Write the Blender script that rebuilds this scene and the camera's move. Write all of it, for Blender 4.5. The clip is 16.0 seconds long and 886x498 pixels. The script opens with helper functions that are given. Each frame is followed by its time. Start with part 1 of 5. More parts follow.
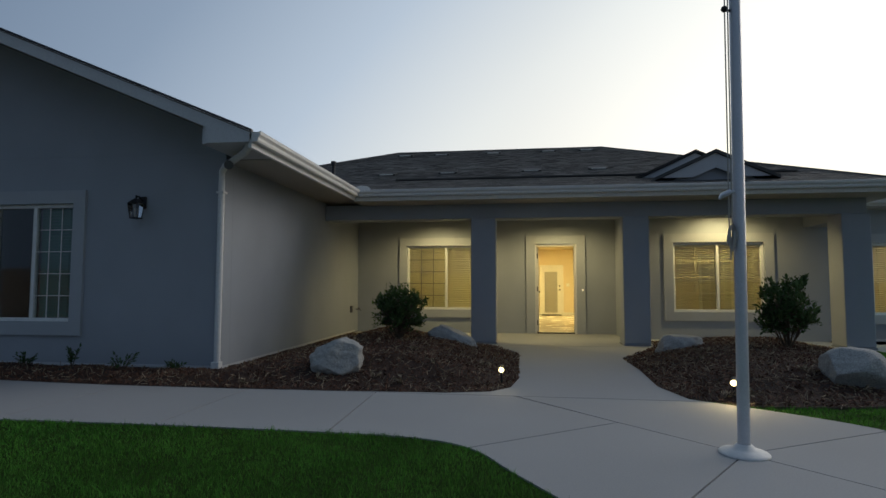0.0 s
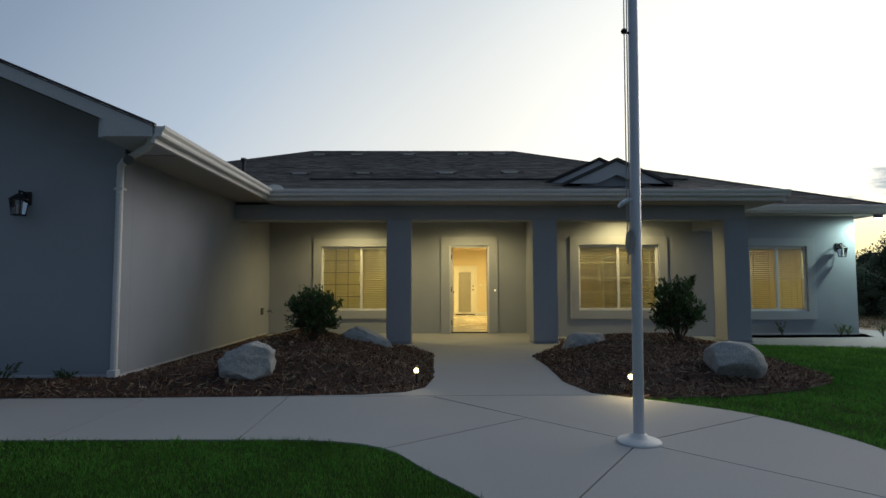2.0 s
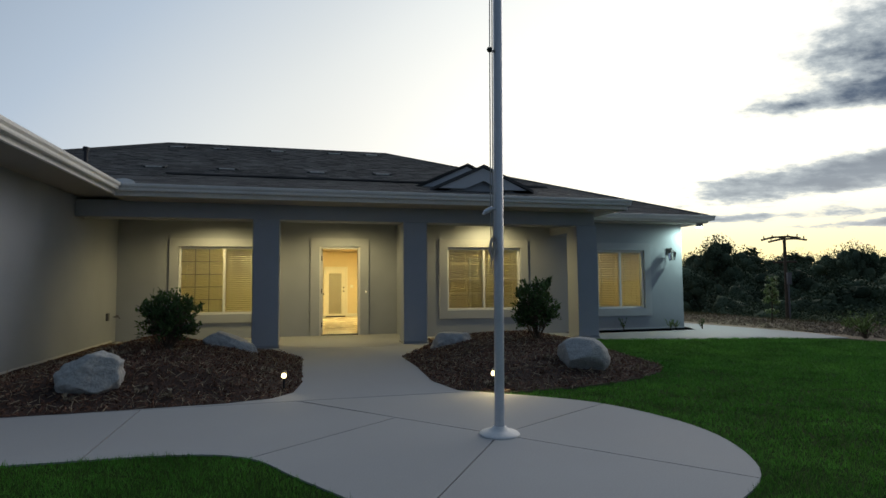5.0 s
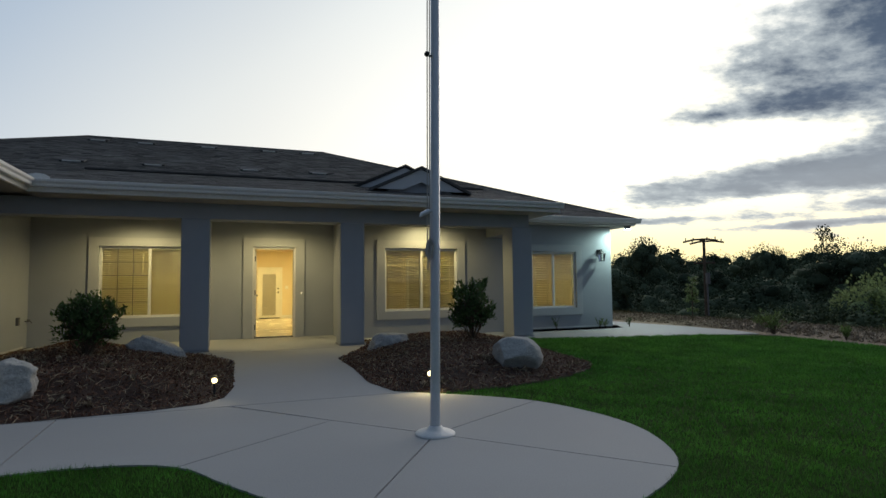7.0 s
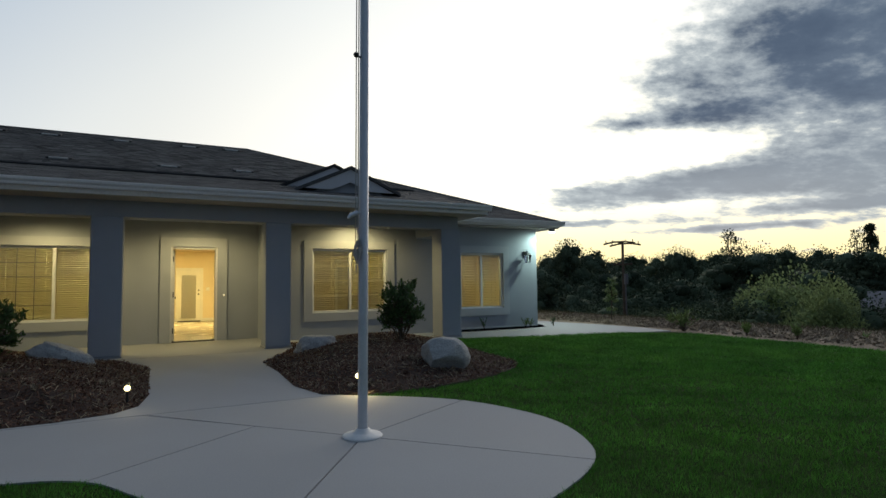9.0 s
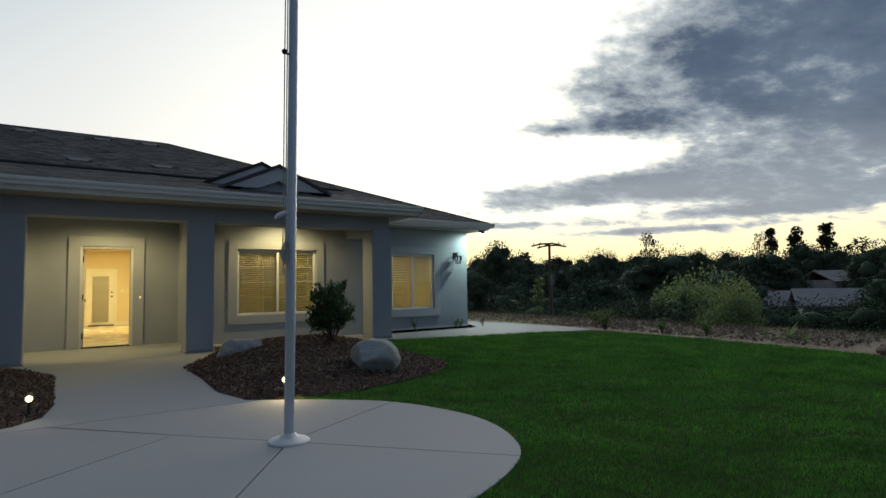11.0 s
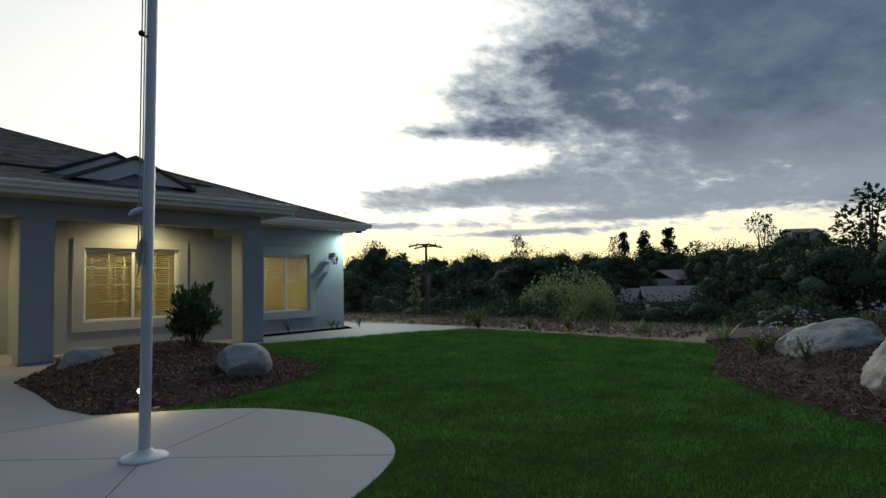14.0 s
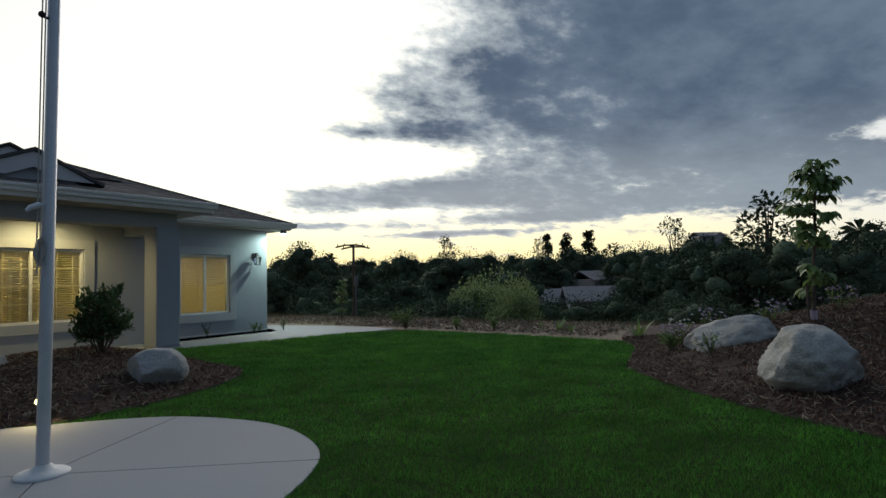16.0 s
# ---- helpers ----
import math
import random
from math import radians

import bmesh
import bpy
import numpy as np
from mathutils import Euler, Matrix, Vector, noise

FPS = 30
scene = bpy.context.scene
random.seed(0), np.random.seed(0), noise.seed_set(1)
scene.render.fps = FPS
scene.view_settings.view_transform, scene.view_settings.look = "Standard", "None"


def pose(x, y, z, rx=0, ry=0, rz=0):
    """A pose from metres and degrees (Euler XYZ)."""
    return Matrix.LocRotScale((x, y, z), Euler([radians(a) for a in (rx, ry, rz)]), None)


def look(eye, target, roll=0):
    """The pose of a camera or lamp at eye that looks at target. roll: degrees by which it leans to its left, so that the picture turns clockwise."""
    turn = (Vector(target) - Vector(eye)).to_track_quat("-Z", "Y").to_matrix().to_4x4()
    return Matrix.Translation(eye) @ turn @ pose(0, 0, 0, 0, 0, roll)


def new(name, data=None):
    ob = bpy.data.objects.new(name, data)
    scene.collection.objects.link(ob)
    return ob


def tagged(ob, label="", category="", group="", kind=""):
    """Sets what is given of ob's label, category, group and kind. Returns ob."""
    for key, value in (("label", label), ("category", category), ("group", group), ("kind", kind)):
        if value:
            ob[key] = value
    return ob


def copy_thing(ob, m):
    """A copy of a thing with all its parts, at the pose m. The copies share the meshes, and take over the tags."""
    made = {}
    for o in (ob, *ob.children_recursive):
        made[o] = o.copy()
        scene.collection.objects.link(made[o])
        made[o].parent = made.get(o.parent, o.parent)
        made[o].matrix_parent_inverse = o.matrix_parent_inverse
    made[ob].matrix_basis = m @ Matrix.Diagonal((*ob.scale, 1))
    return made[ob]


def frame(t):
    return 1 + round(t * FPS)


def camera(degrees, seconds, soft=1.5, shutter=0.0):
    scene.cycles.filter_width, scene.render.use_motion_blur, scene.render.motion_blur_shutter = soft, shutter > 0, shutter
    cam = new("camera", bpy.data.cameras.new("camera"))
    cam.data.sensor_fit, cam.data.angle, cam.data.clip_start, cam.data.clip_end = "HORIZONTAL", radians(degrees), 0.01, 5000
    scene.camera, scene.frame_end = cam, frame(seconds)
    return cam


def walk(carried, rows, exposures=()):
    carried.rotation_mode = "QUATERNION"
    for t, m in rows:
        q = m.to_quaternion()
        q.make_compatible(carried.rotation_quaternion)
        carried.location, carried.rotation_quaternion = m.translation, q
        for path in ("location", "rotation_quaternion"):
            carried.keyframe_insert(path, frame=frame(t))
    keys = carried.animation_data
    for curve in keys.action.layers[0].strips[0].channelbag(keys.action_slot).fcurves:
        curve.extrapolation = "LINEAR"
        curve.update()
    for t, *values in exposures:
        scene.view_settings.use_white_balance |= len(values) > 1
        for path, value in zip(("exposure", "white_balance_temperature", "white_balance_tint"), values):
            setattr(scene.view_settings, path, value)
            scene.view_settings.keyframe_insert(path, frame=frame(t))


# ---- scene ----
cam = camera(76.8, 16.0)
# seconds, x, y, z, yaw, pitch, roll
PATH = [
    (0, 0.015, 0.210, 1.183, 7.83, 3.65, 0.12),
    (0.5, 0.014, 0.192, 1.188, 5.51, 3.65, 0.03),
    (1, 0.012, 0.176, 1.193, 3.17, 3.65, -0.03),
    (1.5, 0.011, 0.159, 1.198, 1.13, 3.64, -0.08),
    (2, 0.009, 0.144, 1.203, -0.88, 3.65, -0.14),
    (2.5, 0.008, 0.129, 1.207, -3.08, 3.65, -0.16),
    (3, 0.007, 0.114, 1.212, -5.46, 3.65, -0.24),
    (3.5, 0.005, 0.100, 1.216, -8.16, 3.63, -0.28),
    (4, 0.004, 0.087, 1.219, -10.29, 3.63, -0.35),
    (6.5, 0.001, 0.028, 1.236, -18.92, 3.61, -0.56),
    (7, 0.001, 0.018, 1.238, -20.37, 3.60, -0.62),
    (7.5, 0.000, 0.009, 1.241, -22.00, 3.59, -0.64),
    (8, 0.000, 0.000, 1.243, -23.87, 3.58, -0.69),
    (8.5, 0.000, -0.008, 1.245, -25.78, 3.59, -0.73),
    (9, 0.000, -0.016, 1.247, -27.55, 3.58, -0.77),
    (11.5, 0.001, -0.046, 1.254, -36.52, 3.53, -0.95),
    (12, 0.002, -0.051, 1.254, -38.65, 3.49, -1.04),
    (12.5, 0.003, -0.055, 1.255, -40.99, 3.47, -1.16),
    (13, 0.003, -0.058, 1.255, -43.24, 3.42, -1.23),
    (13.5, 0.004, -0.061, 1.255, -45.22, 3.41, -1.28),
    (14, 0.005, -0.063, 1.255, -47.06, 3.36, -1.33),
    (14.5, 0.006, -0.064, 1.255, -48.74, 3.35, -1.37),
    (15, 0.007, -0.065, 1.254, -50.51, 3.30, -1.42),
    (15.5, 0.009, -0.066, 1.254, -52.52, 3.28, -1.47),
    (16, 0.010, -0.066, 1.253, -54.43, 3.27, -1.49),
]
walk(cam, [(t, pose(x, y, z, 90 + p, 0, w) @ pose(0, 0, 0, 0, 0, r)) for t, x, y, z, w, p, r in PATH],
     exposures=[(0, 0.0), (16, 0.0)])

# ---- light ----
SUN_AZ = 55.0  # degrees clockwise from +y, where the sun has gone down


def away(az, el):
    a, e = radians(az), radians(el)
    return Vector((math.sin(a) * math.cos(e), math.cos(a) * math.cos(e), math.sin(e)))


def make_world():
    w = bpy.data.worlds.new("dusk_sky")
    scene.world = w
    w.use_nodes = True
    nt = w.node_tree
    nt.nodes.clear()
    N, L = nt.nodes.new, nt.links.new

    def math_(op, a, b=None, clamp=False):
        n = N("ShaderNodeMath")
        n.operation, n.use_clamp = op, clamp
        for i, v in enumerate((a, b)):
            if v is None:
                continue
            if isinstance(v, (int, float)):
                n.inputs[i].default_value = v
            else:
                L(v, n.inputs[i])
        return n.outputs[0]

    def step(v, lo, hi):
        n = N("ShaderNodeMapRange")
        n.interpolation_type = "SMOOTHSTEP"
        L(v, n.inputs[0])
        n.inputs[1].default_value, n.inputs[2].default_value = lo, hi
        return n.outputs[0]

    def dot(v, d):
        n = N("ShaderNodeVectorMath")
        n.operation = "DOT_PRODUCT"
        L(v, n.inputs[0])
        n.inputs[1].default_value = d
        return n.outputs["Value"]

    def ramp(v, stops):
        n = N("ShaderNodeValToRGB")
        e = n.color_ramp.elements
        while len(e) < len(stops):
            e.new(0.5)
        for s, (p, c) in zip(e, stops):
            s.position, s.color = p, (*c, 1)
        L(v, n.inputs[0])
        return n.outputs[0]

    def mix(f, a, b):
        n = N("ShaderNodeMix")
        n.data_type = "RGBA"
        L(f, n.inputs[0])
        for s, v in ((6, a), (7, b)):
            if isinstance(v, tuple):
                n.inputs[s].default_value = (*v, 1)
            else:
                L(v, n.inputs[s])
        return n.outputs[2]

    co = N("ShaderNodeTexCoord").outputs["Generated"]
    sep = N("ShaderNodeSeparateXYZ")
    L(co, sep.inputs[0])
    up = math_("MAXIMUM", sep.outputs[2], 0.0)
    toward = dot(co, away(SUN_AZ - 12, 6))
    q = math_("ADD", toward, math_("MULTIPLY", math_("SUBTRACT", 0.30, up), 0.75))
    q = math_("MULTIPLY_ADD", q, 0.5)
    q.node.inputs[2].default_value = 0.5
    clear = ramp(q, [(0.0, (0.080, 0.122, 0.190)), (0.42, (0.140, 0.200, 0.298)), (0.58, (0.255, 0.335, 0.45)),
                     (0.72, (0.47, 0.56, 0.67)), (0.85, (0.80, 0.83, 0.82)), (0.95, (0.98, 0.96, 0.88)), (1.0, (1.0, 0.97, 0.82))])
    # warm band close to the skyline, strongest toward the sunset
    band = math_("MULTIPLY", math_("SUBTRACT", 1.0, step(up, 0.03, 0.15)), step(toward, 0.45, 0.98))
    clear = mix(math_("MULTIPLY", band, 0.85), clear, (1.0, 0.86, 0.40))
    # clouds: noise on a flat sheet overhead, gathered into a bank east of the sunset
    z1 = math_("ADD", up, 0.20)
    px, py = math_("DIVIDE", sep.outputs[0], z1), math_("DIVIDE", sep.outputs[1], z1)
    com = N("ShaderNodeCombineXYZ")
    L(px, com.inputs[0]), L(py, com.inputs[1])
    mp = N("ShaderNodeMapping")
    mp.inputs["Rotation"].default_value = (0, 0, radians(45))
    mp.inputs["Scale"].default_value = (0.8, 1.0, 1.0)
    L(com.outputs[0], mp.inputs[0])

    def cloud_noise(scale, detail, rough, off):
        n = N("ShaderNodeTexNoise")
        m2 = N("ShaderNodeMapping")
        m2.inputs["Location"].default_value = off
        L(mp.outputs[0], m2.inputs[0]), L(m2.outputs[0], n.inputs["Vector"])
        n.inputs["Scale"].default_value, n.inputs["Detail"].default_value, n.inputs["Roughness"].default_value = scale, detail, rough
        return math_("SUBTRACT", n.outputs["Fac"], 0.5)

    big = cloud_noise(1.5, 3, 0.5, (3.1, 0.4, 0))
    mid = cloud_noise(4.0, 7, 0.60, (0.3, 5.2, 0))
    wisp = cloud_noise(13.0, 6, 0.62, (2.2, 1.1, 0))
    az = math_("MULTIPLY", math_("ARCTAN2", sep.outputs[0], sep.outputs[1]), 57.2958)
    el = math_("MULTIPLY", math_("ARCSINE", sep.outputs[2]), 57.2958)

    def blob(a0, e0, sa, se, slope=0.0):
        """A soft oval in the sky, wide sa and high se degrees."""
        da = math_("SUBTRACT", az, a0)
        de = math_("SUBTRACT", math_("SUBTRACT", el, e0), math_("MULTIPLY", da, slope))
        da, de = math_("DIVIDE", da, sa), math_("DIVIDE", de, se)
        r2 = math_("ADD", math_("MULTIPLY", da, da), math_("MULTIPLY", de, de))
        return math_("POWER", 2.718, math_("MULTIPLY", r2, -1.0))

    edge = math_("SUBTRACT", math_("SUBTRACT", az, 38.5), math_("MULTIPLY", el, 0.58))
    edge = math_("MULTIPLY", math_("MINIMUM", math_("MAXIMUM", math_("DIVIDE", edge, 12.0), -1.0), 1.0), 0.42)
    dens = math_("ADD", edge, math_("MULTIPLY", big, 0.35))
    dens = math_("ADD", dens, math_("MULTIPLY", mid, 0.95))
    dens = math_("ADD", dens, math_("MULTIPLY", wisp, 0.62))
    for a0, e0, sa, se, sl, k in ((50.0, 12.2, 10.0, 1.6, 0.03, -0.72), (54.0, 7.0, 9.0, 0.8, 0.0, -0.45), (97.0, 11.3, 9.0, 1.4, 0.06, -0.6), (76.0, 8.8, 9.0, 1.5, 0.0, -0.17),
                                  (47.0, 8.9, 11.0, 1.4, 0.02, 0.34), (48.0, 15.2, 8.0, 1.0, 0.05, 0.28), (92.0, 8.2, 8.0, 0.9, 0.0, 0.25), (50.0, 19.0, 6.0, 1.8, -0.1, 0.16), (40.0, 5.7, 8.0, 0.45, 0.0, 0.62), (54.0, 4.8, 10.0, 0.35, 0.01, 0.55), (66.0, 6.2, 6.0, 0.4, 0.0, 0.4)):
        dens = math_("ADD", dens, math_("MULTIPLY", blob(a0, e0, sa, se, sl), k))
    dens = math_("SUBTRACT", dens, math_("MULTIPLY", math_("SUBTRACT", 1.0, step(el, 4.6, 7.2)), 0.55))
    dens = math_("SUBTRACT", dens, math_("MULTIPLY", step(az, 125.0, 175.0), 1.0))
    cover = step(dens, -0.09, 0.20)
    thick = step(math_("ADD", dens, math_("MULTIPLY", step(az, 52.0, 92.0), 0.25)), 0.02, 0.50)
    thick = math_("MULTIPLY", thick, math_("MULTIPLY_ADD", step(el, 7.0, 16.0), 0.42))
    thick.node.inputs[1].links[0].from_node.inputs[2].default_value = 0.58
    lit = mix(step(toward, 0.3, 1.0), (0.22, 0.275, 0.345), (0.58, 0.64, 0.66))
    grain = math_("ADD", math_("MULTIPLY", mid, 0.75), math_("ADD", math_("MULTIPLY", wisp, 0.30), math_("MULTIPLY", big, 0.5)))
    belly = mix(step(grain, -0.16, 0.20), (0.142, 0.192, 0.262), (0.080, 0.117, 0.178))
    cloud_col = mix(thick, lit, belly)
    col = mix(cover, clear, cloud_col)
    bg = N("ShaderNodeBackground")
    L(col, bg.inputs[0])
    bright = math_("MULTIPLY", step(toward, 0.70, 1.10), math_("SUBTRACT", 1.0, cover))
    power = math_("MULTIPLY_ADD", bright, 0.35)
    power.node.inputs[2].default_value = 1.0
    L(power, bg.inputs[1])
    sky = N("ShaderNodeTexSky")
    sky.sky_type, sky.sun_disc = "NISHITA", False
    sky.sun_elevation, sky.sun_rotation = radians(1.0), radians(SUN_AZ)
    bg2 = N("ShaderNodeBackground")
    L(sky.outputs[0], bg2.inputs[0])
    bg2.inputs[1].default_value = 0.003
    add = N("ShaderNodeAddShader")
    L(bg.outputs[0], add.inputs[0]), L(bg2.outputs[0], add.inputs[1])
    out = N("ShaderNodeOutputWorld")
    L(add.outputs[0], out.inputs[0])


make_world()


def lamp(name, kind, m, power, color, size=0.1, spot=None):
    d = bpy.data.lights.new(name, kind)
    d.energy, d.color = power, color
    if kind == "AREA":
        d.size = size
    elif kind == "SUN":
        d.angle = size
    else:
        d.shadow_soft_size = size
    if spot:
        d.spot_size, d.spot_blend = radians(spot), 0.6
    ob = new(name, d)
    ob.matrix_basis = m
    return ob


# wide lamp added 22 degrees up for the sky glow over the sunset
s = away(SUN_AZ, 22) * 60
lamp("sunset_glow", "SUN", look(s, (0, 0, 0)), 1.2, (1.0, 0.92, 0.84), radians(50))
WARM = (1.0, 0.80, 0.37)
WARM2 = (1.0, 0.82, 0.32)
for x, y, p in ((-1.9, 13.15, 19), (0.9, 13.0, 20), (4.3, 12.38, 18)):
    lamp("porch_lamp", "SPOT", look((x, y, 2.80), (x, y + 0.08, 0)), p * 5.2, WARM, 0.08, 165)
for x, y, z, p in ((-1.2, 15.3, 2.50, 42), (1.2, 19.6, 2.50, 80), (4.6, 14.6, 2.50, 13), (8.1, 14.5, 2.50, 20)):
    lamp("room_lamp", "AREA", look((x, y, z), (x, y, 0)), p, WARM2, 0.6)
lamp("flood_lamp", "SPOT", look((10.26, 12.83, 2.66), (9.7, 13.6, 0.6)), 125, (0.72, 1.0, 0.90), 0.06, 150)
lamp("bullet_lamp_left", "SPOT", look((-0.21, 6.92, 0.19), (-0.1, 2.0, 1.4)), 2.0, (1.0, 0.84, 0.55), 0.03, 120)
lamp("bullet_lamp_right", "SPOT", look((2.18, 6.30, 0.22), (1.6, 4.5, 0.35)), 11.0, (1.0, 0.76, 0.34), 0.03, 165)


# ---- materials ----
def material(name, color, rough=0.8, metal=0.0, spread=0.12, scale=3.0, fine=60.0, bump=0.15, fine_spread=0.08,
             tint=None, tint_scale=0.6, tint_amount=0.5, spec=0.4, per_piece=0.0, dist=0.01, wave=None):
    m = bpy.data.materials.new(name)
    m.use_nodes = True
    nt = m.node_tree
    N, L = nt.nodes.new, nt.links.new
    b = nt.nodes["Principled BSDF"]
    b.inputs["Roughness"].default_value, b.inputs["Metallic"].default_value = rough, metal
    b.inputs["Specular IOR Level"].default_value = spec
    co = N("ShaderNodeTexCoord").outputs["Object"]

    def noise_(sc, det=5):
        n = N("ShaderNodeTexNoise")
        n.inputs["Scale"].default_value, n.inputs["Detail"].default_value = sc, det
        L(co, n.inputs["Vector"])
        return n.outputs["Fac"]

    def rng(v, lo, hi):
        n = N("ShaderNodeMapRange")
        L(v, n.inputs[0])
        n.inputs[1].default_value, n.inputs[2].default_value, n.inputs[3].default_value, n.inputs[4].default_value = 0.25, 0.75, lo, hi
        return n.outputs[0]

    def mul(a, c):
        n = N("ShaderNodeMix")
        n.data_type, n.blend_type = "RGBA", "MULTIPLY"
        n.inputs[0].default_value = 1.0
        L(a, n.inputs[6]), L(c, n.inputs[7])
        return n.outputs[2]

    base = N("ShaderNodeRGB")
    base.outputs[0].default_value = (*color, 1)
    col = base.outputs[0]
    if tint:
        n = N("ShaderNodeMix")
        n.data_type = "RGBA"
        L(rng(noise_(tint_scale, 6), 0.0, tint_amount * 2 if tint_amount < 0.5 else 1.0), n.inputs[0])
        L(col, n.inputs[6])
        n.inputs[7].default_value = (*tint, 1)
        col = n.outputs[2]
    big, small = noise_(scale), noise_(fine, 3)
    col = mul(col, rng(big, 1 - spread, 1 + spread))
    col = mul(col, rng(small, 1 - fine_spread, 1 + fine_spread))
    if per_piece:
        oi = N("ShaderNodeObjectInfo")
        gi = N("ShaderNodeNewGeometry")
        ad = N("ShaderNodeMath")
        ad.operation = "ADD"
        L(oi.outputs["Random"], ad.inputs[0]), L(gi.outputs["Random Per Island"], ad.inputs[1])
        fr = N("ShaderNodeMath")
        fr.operation = "FRACT"
        L(ad.outputs[0], fr.inputs[0])
        n = N("ShaderNodeMapRange")
        L(fr.outputs[0], n.inputs[0])
        n.inputs[3].default_value, n.inputs[4].default_value = 1 - per_piece, 1 + per_piece
        col = mul(col, n.outputs[0])
    L(col, b.inputs["Base Color"])
    L(rng(big, max(rough - 0.08, 0.05), min(rough + 0.08, 1)), b.inputs["Roughness"])
    if bump:
        bp = N("ShaderNodeBump")
        bp.inputs["Strength"].default_value, bp.inputs["Distance"].default_value = bump, dist
        L(small, bp.inputs["Height"])
        L(bp.outputs[0], b.inputs["Normal"])
    return m


def thin(m, amount):
    """Let part of the light through, as leaves and grass do."""
    nt = m.node_tree
    b, out = nt.nodes["Principled BSDF"], nt.nodes["Material Output"]
    tr, mx = nt.nodes.new("ShaderNodeBsdfTranslucent"), nt.nodes.new("ShaderNodeMixShader")
    mx.inputs[0].default_value = amount
    nt.links.new(b.inputs["Base Color"].links[0].from_socket, tr.inputs[0])
    nt.links.new(b.outputs[0], mx.inputs[1]), nt.links.new(tr.outputs[0], mx.inputs[2])
    nt.links.new(mx.outputs[0], out.inputs[0])
    return m


def glow(name, color, power):
    m = bpy.data.materials.new(name)
    m.use_nodes = True
    b = m.node_tree.nodes["Principled BSDF"]
    b.inputs["Base Color"].default_value = (*color, 1)
    b.inputs["Emission Color"].default_value = (*color, 1)
    b.inputs["Emission Strength"].default_value = power
    return m


def glass(name):
    m = bpy.data.materials.new(name)
    m.use_nodes = True
    b = m.node_tree.nodes["Principled BSDF"]
    b.inputs["Base Color"].default_value = (0.95, 0.97, 0.96, 1)
    b.inputs["Roughness"].default_value = 0.03
    b.inputs["Transmission Weight"].default_value = 1.0
    b.inputs["IOR"].default_value = 1.45
    return m


STUCCO = material("stucco", (0.365, 0.39, 0.425), 0.92, spread=0.05, scale=0.8, fine=140, bump=0.35, dist=0.004, fine_spread=0.06, tint=(0.335, 0.36, 0.39), tint_scale=1.7)
STUCCO_TRIM = material("stucco_trim", (0.42, 0.44, 0.46), 0.9, spread=0.04, fine=150, bump=0.3, dist=0.003)
SOFFIT = material("soffit_paint", (0.42, 0.40, 0.37), 0.8, spread=0.04, fine=80, bump=0.1)
FASCIA = material("white_painted_metal", (0.74, 0.74, 0.72), 0.45, spread=0.05, scale=1.5, fine=30, bump=0.03)
RAKE = material("rake_paint", (0.55, 0.56, 0.57), 0.6, spread=0.05, fine=60, bump=0.06)
SHINGLE = material("shingle", (0.105, 0.105, 0.100), 0.95, spread=0.12, scale=1.2, fine=220, bump=0.6, dist=0.004, fine_spread=0.3, per_piece=0.5, tint=(0.062, 0.060, 0.057), tint_scale=0.9)
DARK_METAL = material("dark_metal", (0.035, 0.035, 0.04), 0.5, metal=0.3, bump=0.05)
VENT_METAL = material("vent_metal", (0.16, 0.16, 0.165), 0.5, metal=0.4, bump=0.05)
CONCRETE = material("concrete", (0.35, 0.36, 0.368), 0.85, spread=0.09, scale=0.9, fine=90, bump=0.22, dist=0.003, fine_spread=0.07, tint=(0.295, 0.305, 0.312), tint_scale=0.45)
GROOVE = material("joint_grit", (0.14, 0.13, 0.12), 0.95, spread=0.2, fine=60)
SOIL = material("bark_soil", (0.062, 0.034, 0.024), 0.95, spread=0.35, scale=4, fine=70, bump=0.8, dist=0.02, fine_spread=0.4, tint=(0.035, 0.018, 0.013), tint_scale=3)
CHIP = material("bark_chip", (0.128, 0.067, 0.043), 0.9, spread=0.25, fine=90, bump=0.3, per_piece=0.5)
TWIG = material("dry_straw", (0.34, 0.27, 0.18), 0.9, per_piece=0.45, bump=0)
DIRT = material("dry_soil", (0.25, 0.185, 0.13), 0.95, spread=0.25, scale=1.2, fine=40, bump=0.7, dist=0.03, fine_spread=0.3, tint=(0.20, 0.155, 0.10), tint_scale=0.5)
TURF = material("turf_soil", (0.022, 0.052, 0.010), 0.95, spread=0.25, scale=1.5, fine=60, bump=0.6, dist=0.02, fine_spread=0.3, tint=(0.026, 0.046, 0.011), tint_scale=0.8, spec=0.04)
GRASS = material("grass_blade", (0.060, 0.202, 0.031), 0.60, spread=0.42, scale=1.6, fine=6, fine_spread=0.15, bump=0, per_piece=0.5, tint=(0.096, 0.265, 0.040), tint_scale=0.5, spec=0.12)
thin(GRASS, 0.35)
ROCK = material("granite", (0.53, 0.52, 0.475), 0.9, spread=0.25, scale=3.5, fine=45, bump=0.9, dist=0.012, fine_spread=0.22, tint=(0.26, 0.25, 0.22), tint_scale=2.2)
ROCK2 = material("speckled_granite", (0.46, 0.455, 0.435), 0.9, spread=0.15, scale=9, fine=70, bump=0.6, dist=0.01, fine_spread=0.45, tint=(0.28, 0.28, 0.265), tint_scale=9)
ROCK_PALE = material("pale_granite", (0.50, 0.49, 0.46), 0.9, spread=0.2, scale=5, fine=35, bump=0.7, dist=0.015, fine_spread=0.18, tint=(0.34, 0.33, 0.30), tint_scale=3)
